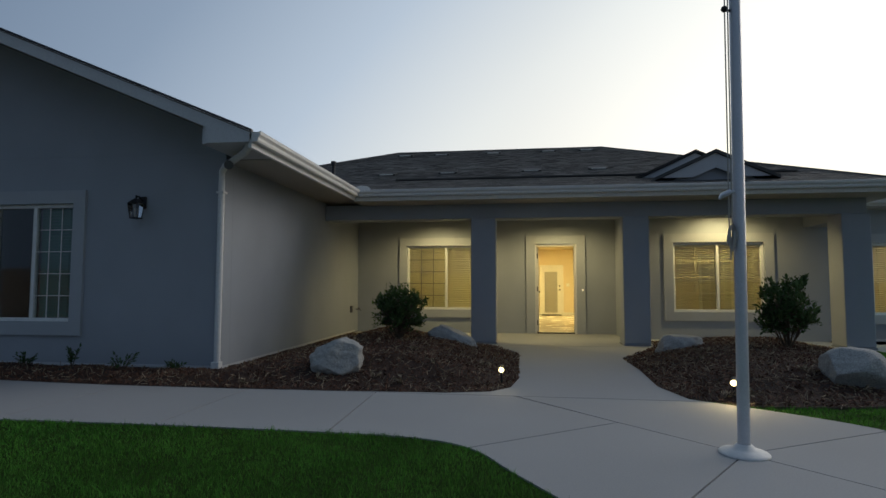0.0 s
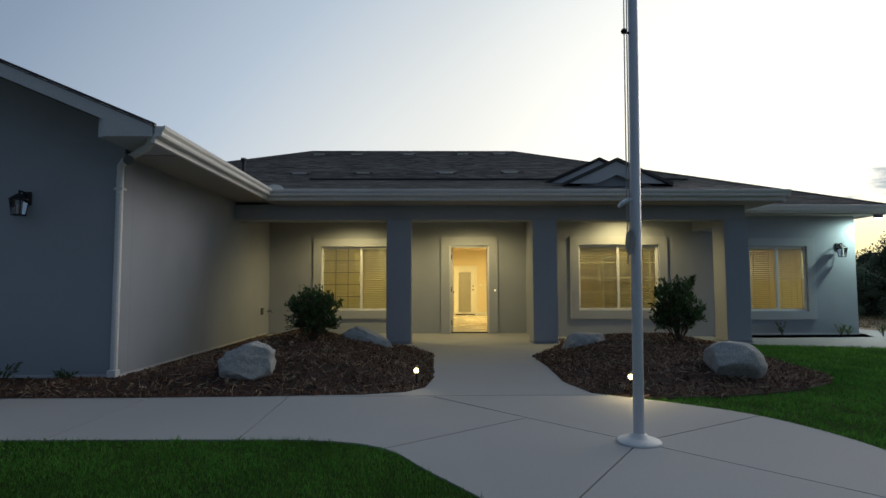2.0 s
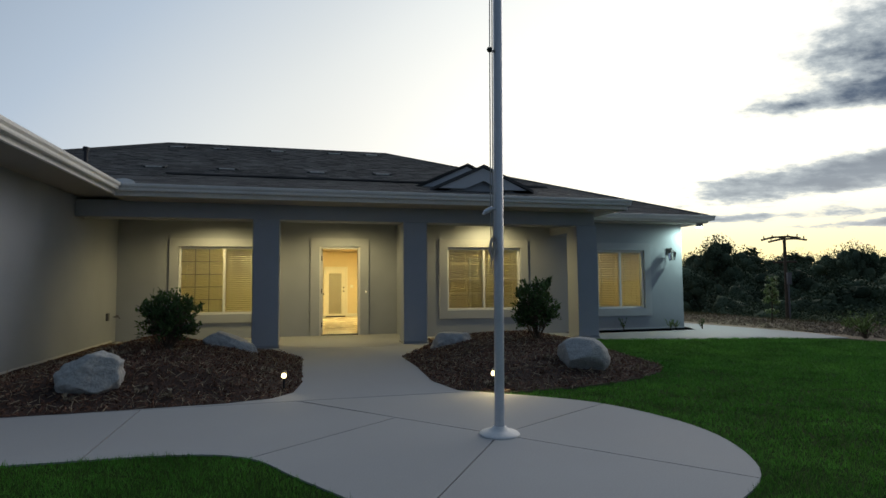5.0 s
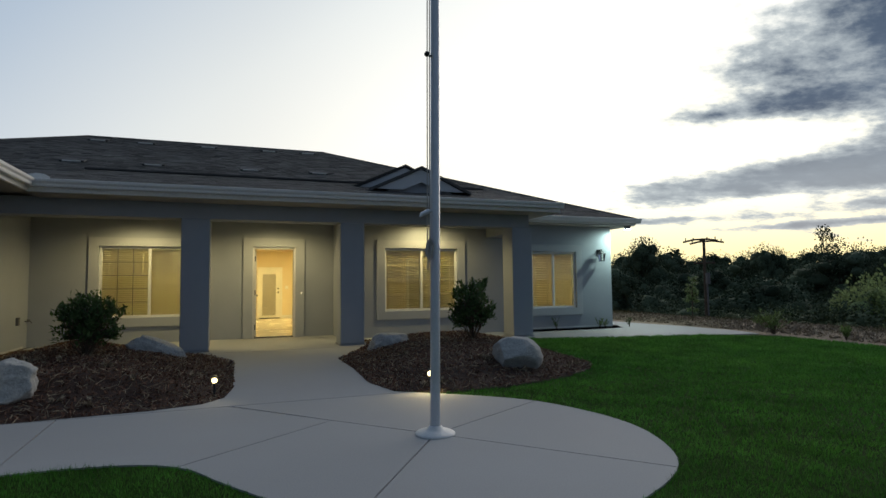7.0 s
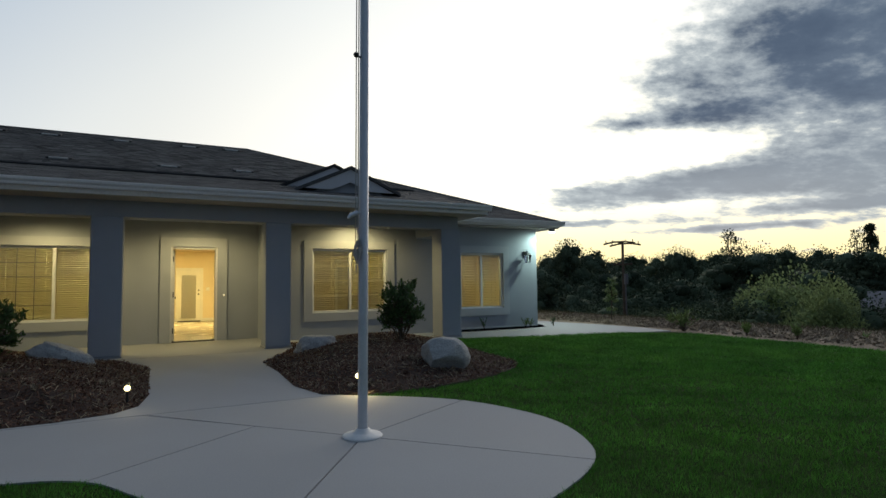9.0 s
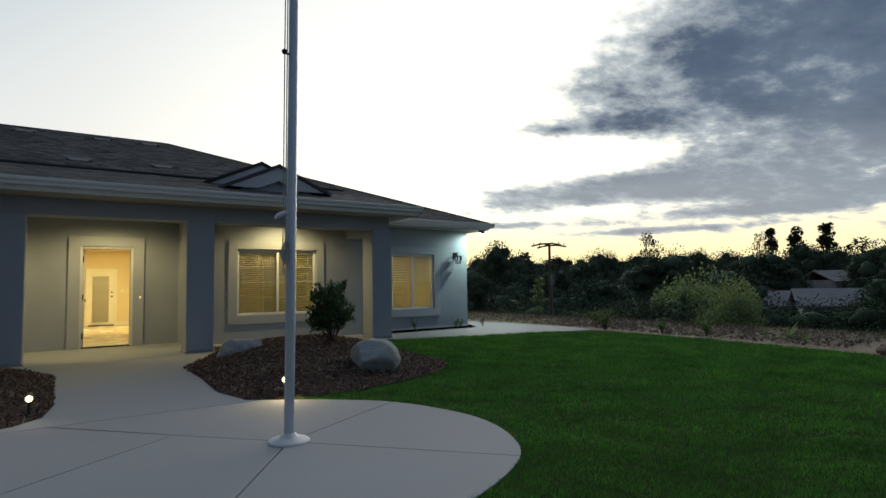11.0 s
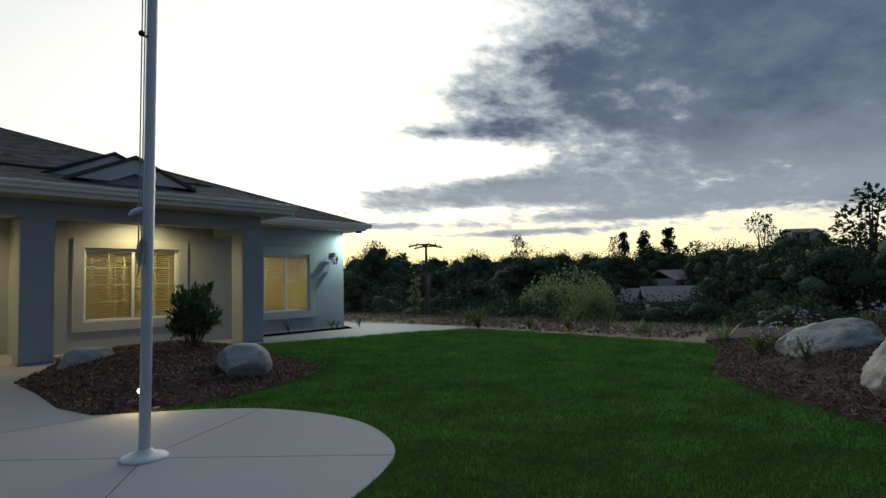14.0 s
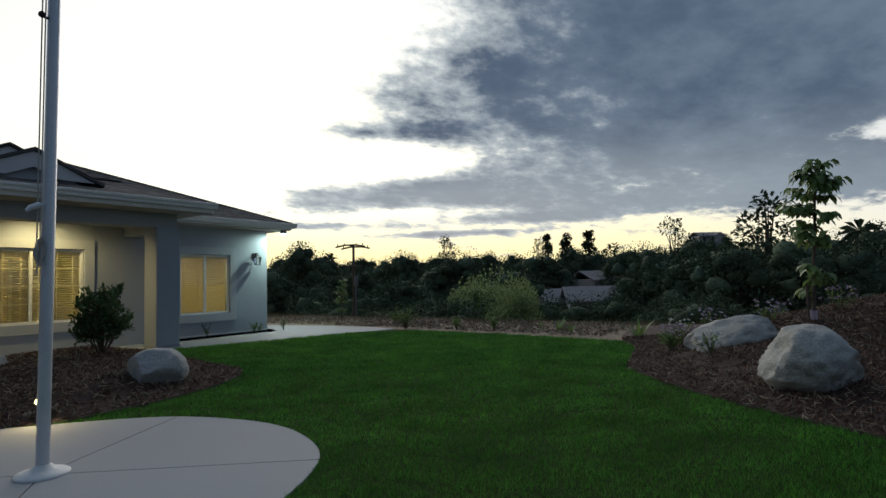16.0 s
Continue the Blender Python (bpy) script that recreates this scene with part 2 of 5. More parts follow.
POLE = material("brushed_aluminium", (0.60, 0.62, 0.66), 0.35, metal=0.45, spread=0.05, fine=90, bump=0.02)
WHITE = material("white_paint", (0.72, 0.71, 0.68), 0.5, spread=0.04, fine=30, bump=0.03)
VINYL = material("white_vinyl", (0.78, 0.78, 0.75), 0.4, spread=0.02, fine=20, bump=0.0)
SLAT = material("blind_slat", (0.68, 0.63, 0.38), 0.55, spread=0.04, fine=30, bump=0.02)
BLACK = material("black_metal", (0.02, 0.02, 0.021), 0.45, metal=0.2, bump=0.02)
ROOM = material("cream_wall_paint", (0.72, 0.62, 0.46), 0.85, spread=0.03, fine=80, bump=0.08)
TILE = material("cream_floor_tile", (0.62, 0.55, 0.44), 0.25, spread=0.06, scale=2, fine=30, bump=0.02)
BARK = material("bark", (0.11, 0.085, 0.06), 0.95, spread=0.25, scale=5, fine=50, bump=0.6, dist=0.01)
LEAF = material("shrub_leaf", (0.085, 0.142, 0.062), 0.45, spread=0.2, scale=4, fine=20, bump=0, per_piece=0.45, tint=(0.07, 0.12, 0.045), tint_scale=4, spec=0.05)
LEAF_FAR = material("tree_leaf", (0.098, 0.122, 0.062), 0.75, spread=0.25, scale=0.7, fine=4, bump=0, per_piece=0.4, tint=(0.080, 0.112, 0.078), tint_scale=0.35, spec=0.04)
LEAF_PALE = material("willow_leaf", (0.27, 0.34, 0.145), 0.75, spread=0.2, scale=1, fine=4, bump=0, per_piece=0.35, spec=0.12)
LEAF_DULL = material("olive_leaf", (0.13, 0.16, 0.085), 0.75, spread=0.25, scale=0.8, fine=4, bump=0, per_piece=0.35, spec=0.12)
WEED = material("dull_weed", (0.13, 0.12, 0.06), 0.9, per_piece=0.45, bump=0, spec=0.1)
LEAF_TREE = material("sapling_leaf", (0.17, 0.25, 0.08), 0.5, spread=0.2, scale=2, fine=9, bump=0, per_piece=0.4)
FLOWER = material("pale_flower", (0.55, 0.45, 0.55), 0.7, per_piece=0.3, bump=0)
WHITE_FLOWER = material("white_flower", (0.75, 0.74, 0.66), 0.7, per_piece=0.2, bump=0)
TEAL_SLAT = material("teal_slat", (0.15, 0.30, 0.25), 0.6, spread=0.03, fine=30, bump=0.02)
for m_ in (LEAF, LEAF_TREE, LEAF_PALE):
    thin(m_, 0.3)
FAR_ROOF = material("far_roof_shingle", (0.22, 0.215, 0.22), 0.95, spread=0.2, scale=1, fine=6)
FAR_WALL = material("far_house_paint", (0.36, 0.35, 0.34), 0.95, spread=0.15, scale=1, fine=6)
GLASS = glass("window_glass")
BULB = glow("lit_lens", (1.0, 0.80, 0.36), 4.5)
CAN = glow("lit_can", (1.0, 0.78, 0.42), 10)
FLOOD = glow("flood_lens", (0.80, 1.0, 0.93), 25)
BELL = glow("bell_button", (1.0, 0.85, 0.5), 3)


# ---- mesh helpers ----
def finish(bm, mat, name, smooth=False):
    me = bpy.data.meshes.new(name)
    bmesh.ops.recalc_face_normals(bm, faces=bm.faces)
    bm.to_mesh(me)
    bm.free()
    me.materials.append(mat)
    if smooth:
        me.shade_smooth()
    return me


def part(name, bm, mat, parent=None, label="", smooth=False):
    ob = new(name, finish(bm, mat, name, smooth))
    if parent is not None:
        ob.parent = parent
    if label:
        ob["label"] = label
    return ob


def thing(name, label, category, group="", kind="", at=None):
    ob = new(name)
    ob.empty_display_size = 0.1
    if at:
        ob.matrix_basis = at if isinstance(at, Matrix) else pose(*at)
    return tagged(ob, label, category, group, kind)


def structure(name, bm, mat, label, category, smooth=False):
    return tagged(part(name, bm, mat, None, "", smooth), label, category, kind="structure")


def mesh_of(name, verts, faces, mat, smooth=False):
    me = bpy.data.meshes.new(name)
    me.from_pydata(verts, [], faces)
    me.materials.append(mat)
    if smooth:
        me.shade_smooth()
    me.update()
    return me


def box(bm, x0, x1, y0, y1, z0, z1, bevel=0.0):
    vs = [bm.verts.new((x, y, z)) for x in (x0, x1) for y in (y0, y1) for z in (z0, z1)]
    fs = [bm.faces.new([vs[i] for i in f]) for f in ((0, 1, 3, 2), (4, 6, 7, 5), (0, 4, 5, 1), (2, 3, 7, 6), (0, 2, 6, 4), (1, 5, 7, 3))]
    if bevel:
        es = {e for f in fs for e in f.edges}
        bmesh.ops.bevel(bm, geom=list(es), offset=bevel, segments=2, affect="EDGES", profile=0.5)
    return bm


def boxed(*a, bevel=0.0):
    return box(bmesh.new(), *a, bevel=bevel)


def prism(bm, pts, d):
    """pts: a closed outline in space, swept by the vector d."""
    d = Vector(d)
    a = [bm.verts.new(p) for p in pts]
    b = [bm.verts.new(Vector(p) + d) for p in pts]
    bm.faces.new(a[::-1]), bm.faces.new(b)
    for i in range(len(a)):
        j = (i + 1) % len(a)
        bm.faces.new((a[i], a[j], b[j], b[i]))
    return bm


def tube(bm, pts, radii, seg=10, caps=True):
    pts = [Vector(p) for p in pts]
    rings = []
    for i, p in enumerate(pts):
        d = (pts[min(i + 1, len(pts) - 1)] - pts[max(i - 1, 0)]).normalized()
        u = d.orthogonal().normalized() if abs(d.z) > 0.9 else d.cross(Vector((0, 0, 1))).normalized()
        if abs(d.z) > 0.9:
            u = (Vector((1, 0, 0)) - d * d.x).normalized()
        w = d.cross(u)
        r = radii[i] if isinstance(radii, (list, tuple)) else radii
        rings.append([bm.verts.new(p + (u * math.cos(k * math.tau / seg) + w * math.sin(k * math.tau / seg)) * r) for k in range(seg)])
    for a, b in zip(rings, rings[1:]):
        for k in range(seg):
            bm.faces.new((a[k], a[(k + 1) % seg], b[(k + 1) % seg], b[k]))
    if caps:
        bm.faces.new(rings[0][::-1]), bm.faces.new(rings[-1])
    return bm


def tubed(*a, **k):
    return tube(bmesh.new(), *a, **k)


def panelled(bm, axis, x0, x1, y0, y1, z0, z1, holes):
    """A wall of boxes along axis with openings (a0, a1, z0, z1) right through it."""
    cuts = sorted({x0 if axis == "x" else y0, x1 if axis == "x" else y1, *[v for h in holes for v in h[:2]]})
    for a, b in zip(cuts, cuts[1:]):
        mid = (a + b) / 2
        spans, z = [], z0
        for h in sorted([h for h in holes if h[0] < mid < h[1]], key=lambda h: h[2]):
            if h[2] > z:
                spans.append((z, h[2]))
            z = h[3]
        if z < z1:
            spans.append((z, z1))
        for lo, hi in spans:
            if axis == "x":
                box(bm, a, b, y0, y1, lo, hi)
            else:
                box(bm, x0, x1, a, b, lo, hi)
    bmesh.ops.remove_doubles(bm, verts=bm.verts, dist=1e-4)
    return bm


def smooth_loop(pts, times=2):
    for _ in range(times):
        out = []
        for i, p in enumerate(pts):
            q = pts[(i + 1) % len(pts)]
            out += [(p[0] * 0.75 + q[0] * 0.25, p[1] * 0.75 + q[1] * 0.25), (p[0] * 0.25 + q[0] * 0.75, p[1] * 0.25 + q[1] * 0.75)]
        pts = out
    return pts


def inside(x, y, poly):
    c, j = False, len(poly) - 1
    for i in range(len(poly)):
        (xi, yi), (xj, yj) = poly[i], poly[j]
        if (yi > y) != (yj > y) and x < (xj - xi) * (y - yi) / (yj - yi) + xi:
            c = not c
        j = i
    return c


def edge_distance(x, y, poly):
    best = 1e9
    for i in range(len(poly)):
        (x0, y0), (x1, y1) = poly[i - 1], poly[i]
        dx, dy = x1 - x0, y1 - y0
        t = max(0, min(1, ((x - x0) * dx + (y - y0) * dy) / (dx * dx + dy * dy + 1e-12)))
        best = min(best, math.hypot(x - x0 - t * dx, y - y0 - t * dy))
    return best


# ---- plan ----
WING_X, WING_Y = -4.10, 7.55
DOOR_Y, POR_Y, RIGHT_Y, RIGHT_X = 14.15, 13.05, 13.22, 9.98
WALL_TOP = 2.86
BED_L = [(-4.05, 7.5), (-7.9, 7.5), (-7.9, 6.42), (-6.3, 6.37), (-4.7, 6.27), (-3.2, 6.27), (-2.0, 6.31), (-0.8, 6.38), (-0.32, 6.52), (-0.10, 6.8), (-0.01, 7.4), (0.0, 9.85), (-0.45, 11.2), (-1.1, 11.5), (-1.3, 12.9), (-4.05, 13.4)]
BED_R = [(1.64, 9.6), (1.66, 8.4), (1.60, 7.1), (1.75, 6.4), (2.3, 6.08), (3.1, 6.12), (4.1, 6.45), (4.85, 6.95), (5.2, 7.5), (5.3, 8.4), (5.5, 9.6), (5.85, 11.3), (5.7, 12.3), (2.7, 12.4), (2.55, 11.4)]
APRON = [(2.25, 6.03), (2.6, 5.75), (3.0, 5.33), (3.24, 4.66), (3.29, 4.07), (3.12, 3.51), (2.83, 3.05), (2.2, 2.68), (1.5, 2.45), (0.9, 2.55), (0.45, 3.1), (0.2, 3.5), (-0.08, 3.92), (-0.27, 4.28), (-0.55, 4.5), (-0.96, 4.6), (-1.5, 4.62), (-2.9, 4.65), (-4.5, 4.62), (-8.5, 4.55), (-14, 4.5)]
def rounded(pts, times=2):
    """Corner cutting that leaves both ends where they are."""
    for _ in range(times):
        out = [pts[0]]
        for p, q in zip(pts, pts[1:]):
            out += [(p[0] * 0.75 + q[0] * 0.25, p[1] * 0.75 + q[1] * 0.25), (p[0] * 0.25 + q[0] * 0.75, p[1] * 0.25 + q[1] * 0.75)]
        pts = out + [pts[-1]]
    return pts


APRON = rounded(APRON)
SLAB = APRON + [(-14, 6.45), (-6.3, 6.37), (-4.7, 6.27), (-3.2, 6.27), (-2.0, 6.31), (-0.8, 6.38), (-0.32, 6.52), (-0.10, 6.8), (-0.01, 7.4), (0.0, 9.85), (-0.45, 11.15), (-1.2, 11.4), (-4.05, 11.4), (-4.05, 14.15), (2.3, 14.15), (2.3, 13.1), (6.4, 13.1), (6.4, 11.4), (2.5, 11.35), (1.64, 9.6), (1.66, 8.4), (1.60, 7.1), (1.75, 6.4)]
SIDEWALK = [(6.42, 11.1), (8.2, 10.6), (9.6, 10.3), (11.6, 9.9), (11.85, 10.9), (11.75, 12.5), (11.4, 14.5), (11.2, 17), (10.3, 17), (10.4, 13.6), (9.95, 12.75), (6.42, 12.65)]
LAWN_FAR = [(11.5, 9.8), (11.4, 8), (11.3, 6.2), (11.1, 4.4), (10.9, 3.5), (10.2, 3.05), (9.3, 2.8), (7.8, 2.45), (6.8, 1.66), (5.95, 0.7), (5.35, -0.2), (4.5, -2)]


def outline(pts, z0, z1, name):
    bm = bmesh.new()
    prism(bm, [(x, y, z0) for x, y in pts], (0, 0, z1 - z0))
    top = [f for f in bm.faces if len(f.verts) > 4]
    bmesh.ops.triangulate(bm, faces=top)
    return bm


def land(x, y):
    """The height of the natural ground."""
    r = math.hypot(x, y)
    h = -0.03
    side = min(1, max(0, (x - 14.6) / 11))
    if x > 11:
        h += 0.05 * math.exp(-((x - 14.3) / 1.5) ** 2) * (1 + 0.3 * noise.noise(Vector((x * 0.6, y * 0.6, 7))))
    h -= 6.5 * (side * side * (3 - 2 * side))
    if r > 70:
        h += min((r - 70) * 0.035, 10.0)
    h += 0.25 * side * noise.noise(Vector((x * 0.08, y * 0.08, 0))) * 3
    return h


VENTS_LOW = [(-3.88, 16.3), (-2.06, 16.37), (0.36, 16.39), (2.25, 16.48)]
VENTS_HIGH = [(-4.02, 19.69), (-2.71, 19.7), (-0.89, 19.73), (1.02, 19.81), (2.32, 19.87)]

# ---- ground ----
def build_ground():
    rs = [0, 1, 2, 3, 4, 5, 6, 7, 8, 9, 10, 11, 12, 13, 14, 15, 16, 17, 18, 19, 20, 22, 24, 27, 30, 34, 38, 43, 50, 58, 68, 80, 95, 115, 140, 180, 250, 400, 700, 1300, 2400]
    n = 144
    verts, faces = [(0, 0, land(0, 0))], []
    for r in rs[1:]:
        for k in range(n):
            a = k * math.tau / n
            x, y = r * math.cos(a), r * math.sin(a)
            verts.append((x, y, land(x, y)))
    for k in range(n):
        faces.append((0, 1 + k, 1 + (k + 1) % n))
    for i in range(len(rs) - 2):
        for k in range(n):
            a, b = 1 + i * n + k, 1 + i * n + (k + 1) % n
            faces.append((a, a + n, b + n, b))
    tagged(new("ground", mesh_of("ground", verts, faces, DIRT, True)), "dry brown soil falling away into a wooded valley", "ground", kind="structure")


build_ground()
# the unseen stretch to y = -45 is added so window_1 reflects green
LAWN = [(-14, -45), (4.2, -45), (4.5, -2)] + LAWN_FAR[:-1][::-1] + [(9.6, 10.4), (8.2, 10.7), (6.45, 11.2), (5.9, 11.5), (3, 9), (1.7, 7), (-14, 6.0)]
structure("lawn", outline(LAWN, -0.10, -0.012, "lawn"), TURF, "mown green lawn with mowing lines beside the paving", "lawn")

# paving: slabs between tooled joints, each a few millimetres apart over the grit
structure("pavement", outline(SLAB, -0.12, -0.012, "pavement"), GROOVE, "pale brushed concrete walk and flagpole apron with tooled joints", "pavement")
pave = bpy.data.objects["pavement"]


def clip_poly(poly, a, b, c):
    """Keep the part of poly where a*x + b*y >= c."""
    out = []
    for i in range(len(poly)):
        p, q = poly[i], poly[(i + 1) % len(poly)]
        dp, dq = a * p[0] + b * p[1] - c, a * q[0] + b * q[1] - c
        if dp >= 0:
            out.append(p)
        if (dp >= 0) != (dq >= 0):
            t = dp / (dp - dq)
            out.append((p[0] + t * (q[0] - p[0]), p[1] + t * (q[1] - p[1])))
    return out


def cut(polys, p, q, gap=0.006, where=None):
    """Split the polygons along the line through p and q."""
    (x0, y0), (x1, y1) = p, q
    a, b = -(y1 - y0), x1 - x0
    k = math.hypot(a, b)
    a, b = a / k, b / k
    c = a * x0 + b * y0
    out = []
    for poly in polys:
        cx, cy = sum(v[0] for v in poly) / len(poly), sum(v[1] for v in poly) / len(poly)
        if where and not where(cx, cy):
            out.append(poly)
            continue
        for s in (1, -1):
            piece = clip_poly(poly, a * s, b * s, c * s + gap)
            if len(piece) > 2:
                out.append(piece)
    return out


NECK = 6.3
slabs = [clip_poly(clip_poly(SLAB, 0, -1, -(NECK - 0.006)), 1, 0, -14), clip_poly(SLAB, 0, 1, NECK + 0.006)]
low = slabs[0]
pieces = cut([low], (-1.53, 4.6), (-1.57, 6.4))
right = [p for p in pieces if max(v[0] for v in p) > -1.0]
left = [p for p in pieces if max(v[0] for v in p) <= -1.0]
for xx in (-3.05, -4.57, -6.1, -7.6, -9.1):
    left = cut(left, (xx, 4.0), (xx, 7.0))
POLE_AT, JOINT = (1.568, 4.47), (0.845, 5.28)
rays = [(2.93, 5.27), (2.77, 3.09), (0.86, 3.42), JOINT]


def sector(poly, o, p, q, gap=0.006):
    """The part of poly clockwise from the ray o-p to the ray o-q."""
    for (x, y), sgn in ((p, -1), (q, 1)):
        a, b = -(y - o[1]) * sgn, (x - o[0]) * sgn
        k = math.hypot(a, b)
        poly = clip_poly(poly, a / k, b / k, (a * o[0] + b * o[1]) / k + gap)
    return poly


right = [sector(right[0], POLE_AT, rays[k], rays[(k + 1) % 4]) for k in range(4)]
right = right[:2] + cut([right[2]], JOINT, (-0.31, 4.39)) + cut([right[3]], JOINT, (-0.05, 6.33))
right = [p for p in right if len(p) > 2]
upper = cut([slabs[1]], (-1, 11.35), (3, 11.35))
for poly in left + right + upper:
    bm = outline(poly, -0.08, 0.0, "slab")
    part("concrete_slab", bm, CONCRETE, pave)
side_walk = structure("sidewalk", outline(SIDEWALK, -0.10, -0.004, "sidewalk"), CONCRETE, "pale concrete path along the side of the house", "path")

# planting beds
def bed_height(x, y, poly, top, reach):
    d = min(edge_distance(x, y, poly) / reach, 1.0)
    n = noise.noise(Vector((x * 1.7, y * 1.7, 0.3))) * 0.04 + noise.noise(Vector((x * 7, y * 7, 2))) * 0.012
    return 0.005 + top * d * d * (3 - 2 * d) + n * min(d * 4, 1)


def h_left(x, y):
    return bed_height(x, y, BED_L, 0.27, 1.5) if x > -3.95 else bed_height(x, y, BED_L, 0.05, 0.4)


def h_right(x, y):
    return bed_height(x, y, BED_R, 0.24, 1.4)


BED_FAR = LAWN_FAR[4:] + [(4.6, -6), (15.0, -6), (15.0, 4.2), (12.4, 4.0)]


def h_far(x, y):
    d = min(edge_distance(x, y, BED_FAR) / 1.2, 1.0)
    rise = max(0, 1 - math.hypot((x - 10.6) / 3.6, (y + 0.6) / 3.2))
    return 0.01 + 0.12 * d + 0.75 * rise * d + noise.noise(Vector((x * 1.3, y * 1.3, 4))) * 0.05 * d


def build_bed(name, poly, height, step_, label):
    loop = smooth_loop(poly, 1)
    xs, ys = [p[0] for p in poly], [p[1] for p in poly]
    bm = bmesh.new()
    ring = [bm.verts.new((x, y, -0.01)) for x, y in loop]
    bm.faces.new(ring)
    bmesh.ops.triangulate(bm, faces=bm.faces[:])
    n = int((max(xs) - min(xs)) / step_)
    for i in range(1, n):
        x = min(xs) + i * step_
        bmesh.ops.bisect_plane(bm, geom=bm.verts[:] + bm.edges[:] + bm.faces[:], plane_co=(x, 0, 0), plane_no=(1, 0, 0))
    n = int((max(ys) - min(ys)) / step_)
    for i in range(1, n):
        y = min(ys) + i * step_
        bmesh.ops.bisect_plane(bm, geom=bm.verts[:] + bm.edges[:] + bm.faces[:], plane_co=(0, y, 0), plane_no=(0, 1, 0))
    rim = {v for e in bm.edges if e.is_boundary for v in e.verts}
    for v in bm.verts:
        v.co.z = -0.01 if v in rim else height(v.co.x, v.co.y)
    return structure(name, bm, SOIL, label, "planting bed", True)


build_bed("planting_bed_1", BED_L, h_left, 0.22, "raised bed of dark red-brown bark mulch against the house")
build_bed("planting_bed_2", BED_R, h_right, 0.22, "mounded bed of red-brown bark mulch beside the entrance walk")
build_bed("planting_bed_3", BED_FAR, h_far, 0.35, "sloping bark-mulched bed with boulders at the lawn edge")


def edging(path, label):
    bm = bmesh.new()
    path = rounded(path, 2)
    for (x0, y0), (x1, y1) in zip(path, path[1:]):
        k = math.hypot(x1 - x0, y1 - y0)
        nx, ny = -(y1 - y0) / k * 0.004, (x1 - x0) / k * 0.004
        prism(bm, [(x0 - nx, y0 - ny, -0.05), (x1 - nx, y1 - ny, -0.05), (x1 + nx, y1 + ny, -0.05), (x0 + nx, y0 + ny, -0.05)], (0, 0, 0.064))
    structure("bed_edging", bm, BARK, label, "edging")


edging(BED_R[4:12], "thin brown metal edging between mulch and lawn")
edging(LAWN_FAR[4:], "thin brown metal edging round the far bed")


def scatter(poly, count, seed, keep=lambda x, y: True):
    r = random.Random(seed)
    xs, ys = [p[0] for p in poly], [p[1] for p in poly]
    out = []
    while len(out) < count:
        x, y = r.uniform(min(xs), max(xs)), r.uniform(min(ys), max(ys))
        if inside(x, y, poly) and keep(x, y):
            out.append((x, y))
    return out


def chips(name, spots, height, seed, mat, size, label, thin=0.25, tilt=35):
    r = random.Random(seed)
    verts, faces = [], []
    cube = [(x, y, z) for x in (-1, 1) for y in (-1, 1) for z in (-1, 1)]
    quads = ((0, 1, 3, 2), (4, 6, 7, 5), (0, 4, 5, 1), (2, 3, 7, 6), (1, 5, 7, 3))
    for x, y in spots:
        l = size * r.uniform(0.5, 1.6)
        w = l * r.uniform(0.15, 0.5) if thin > 0.1 else size * 0.06
        t = l * thin * r.uniform(0.1, 0.4) if thin > 0.1 else size * 0.05
        m = Euler((radians(r.gauss(0, tilt)), radians(r.gauss(0, tilt)), r.uniform(0, 6.28))).to_matrix()
        c = Vector((x, y, height(x, y) + 0.012))
        k = len(verts)
        for a in cube:
            taper = 0.7 if a[0] > 0 else 1
            verts.append(tuple(c + m @ Vector((a[0] * l / 2, a[1] * w / 2 * taper, a[2] * t / 2))))
        faces += [tuple(k + i for i in q) for q in quads]
    tagged(new(name, mesh_of(name, verts, faces, mat)), label, "mulch", kind="stuff")


chips("mulch", scatter(BED_L, 20000, 3), h_left, 4, CHIP, 0.036, "loose red-brown bark chips covering the bed")
chips("mulch", scatter(BED_R, 15000, 5), h_right, 6, CHIP, 0.036, "loose red-brown bark chips covering the mound")
chips("mulch", scatter(BED_FAR, 26000, 7, lambda x, y: y > -1.6 and x < 11.5), h_far, 8, CHIP, 0.030, "coarse bark chips on the sloping bed")
STRIP = [(11.6, 4.2), (12.2, 9.8), (12.2, 13), (12.0, 18), (15.4, 18), (15.4, 4.2)]
chips("soil_litter", scatter(STRIP, 5000, 71), land, 72, TWIG, 0.07, "clods and dry litter on the soil bank")
chips("soil_clods", scatter(STRIP, 900, 73), land, 74, DIRT, 0.11, "small soil clods on the bank", 0.9)
chips("twigs", scatter(BED_L, 2600, 13), h_left, 14, TWIG, 0.09, "dry straw and twigs lying on the mulch", 0.05)
chips("twigs", scatter(BED_R, 2300, 15), h_right, 16, TWIG, 0.09, "dry straw and twigs lying on the mound", 0.05)
chips("twigs", scatter(BED_FAR, 3200, 17, lambda x, y: y > -1.6 and x < 11.5), h_far, 18, TWIG, 0.10, "dry straw and twigs on the sloping bed", 0.05)


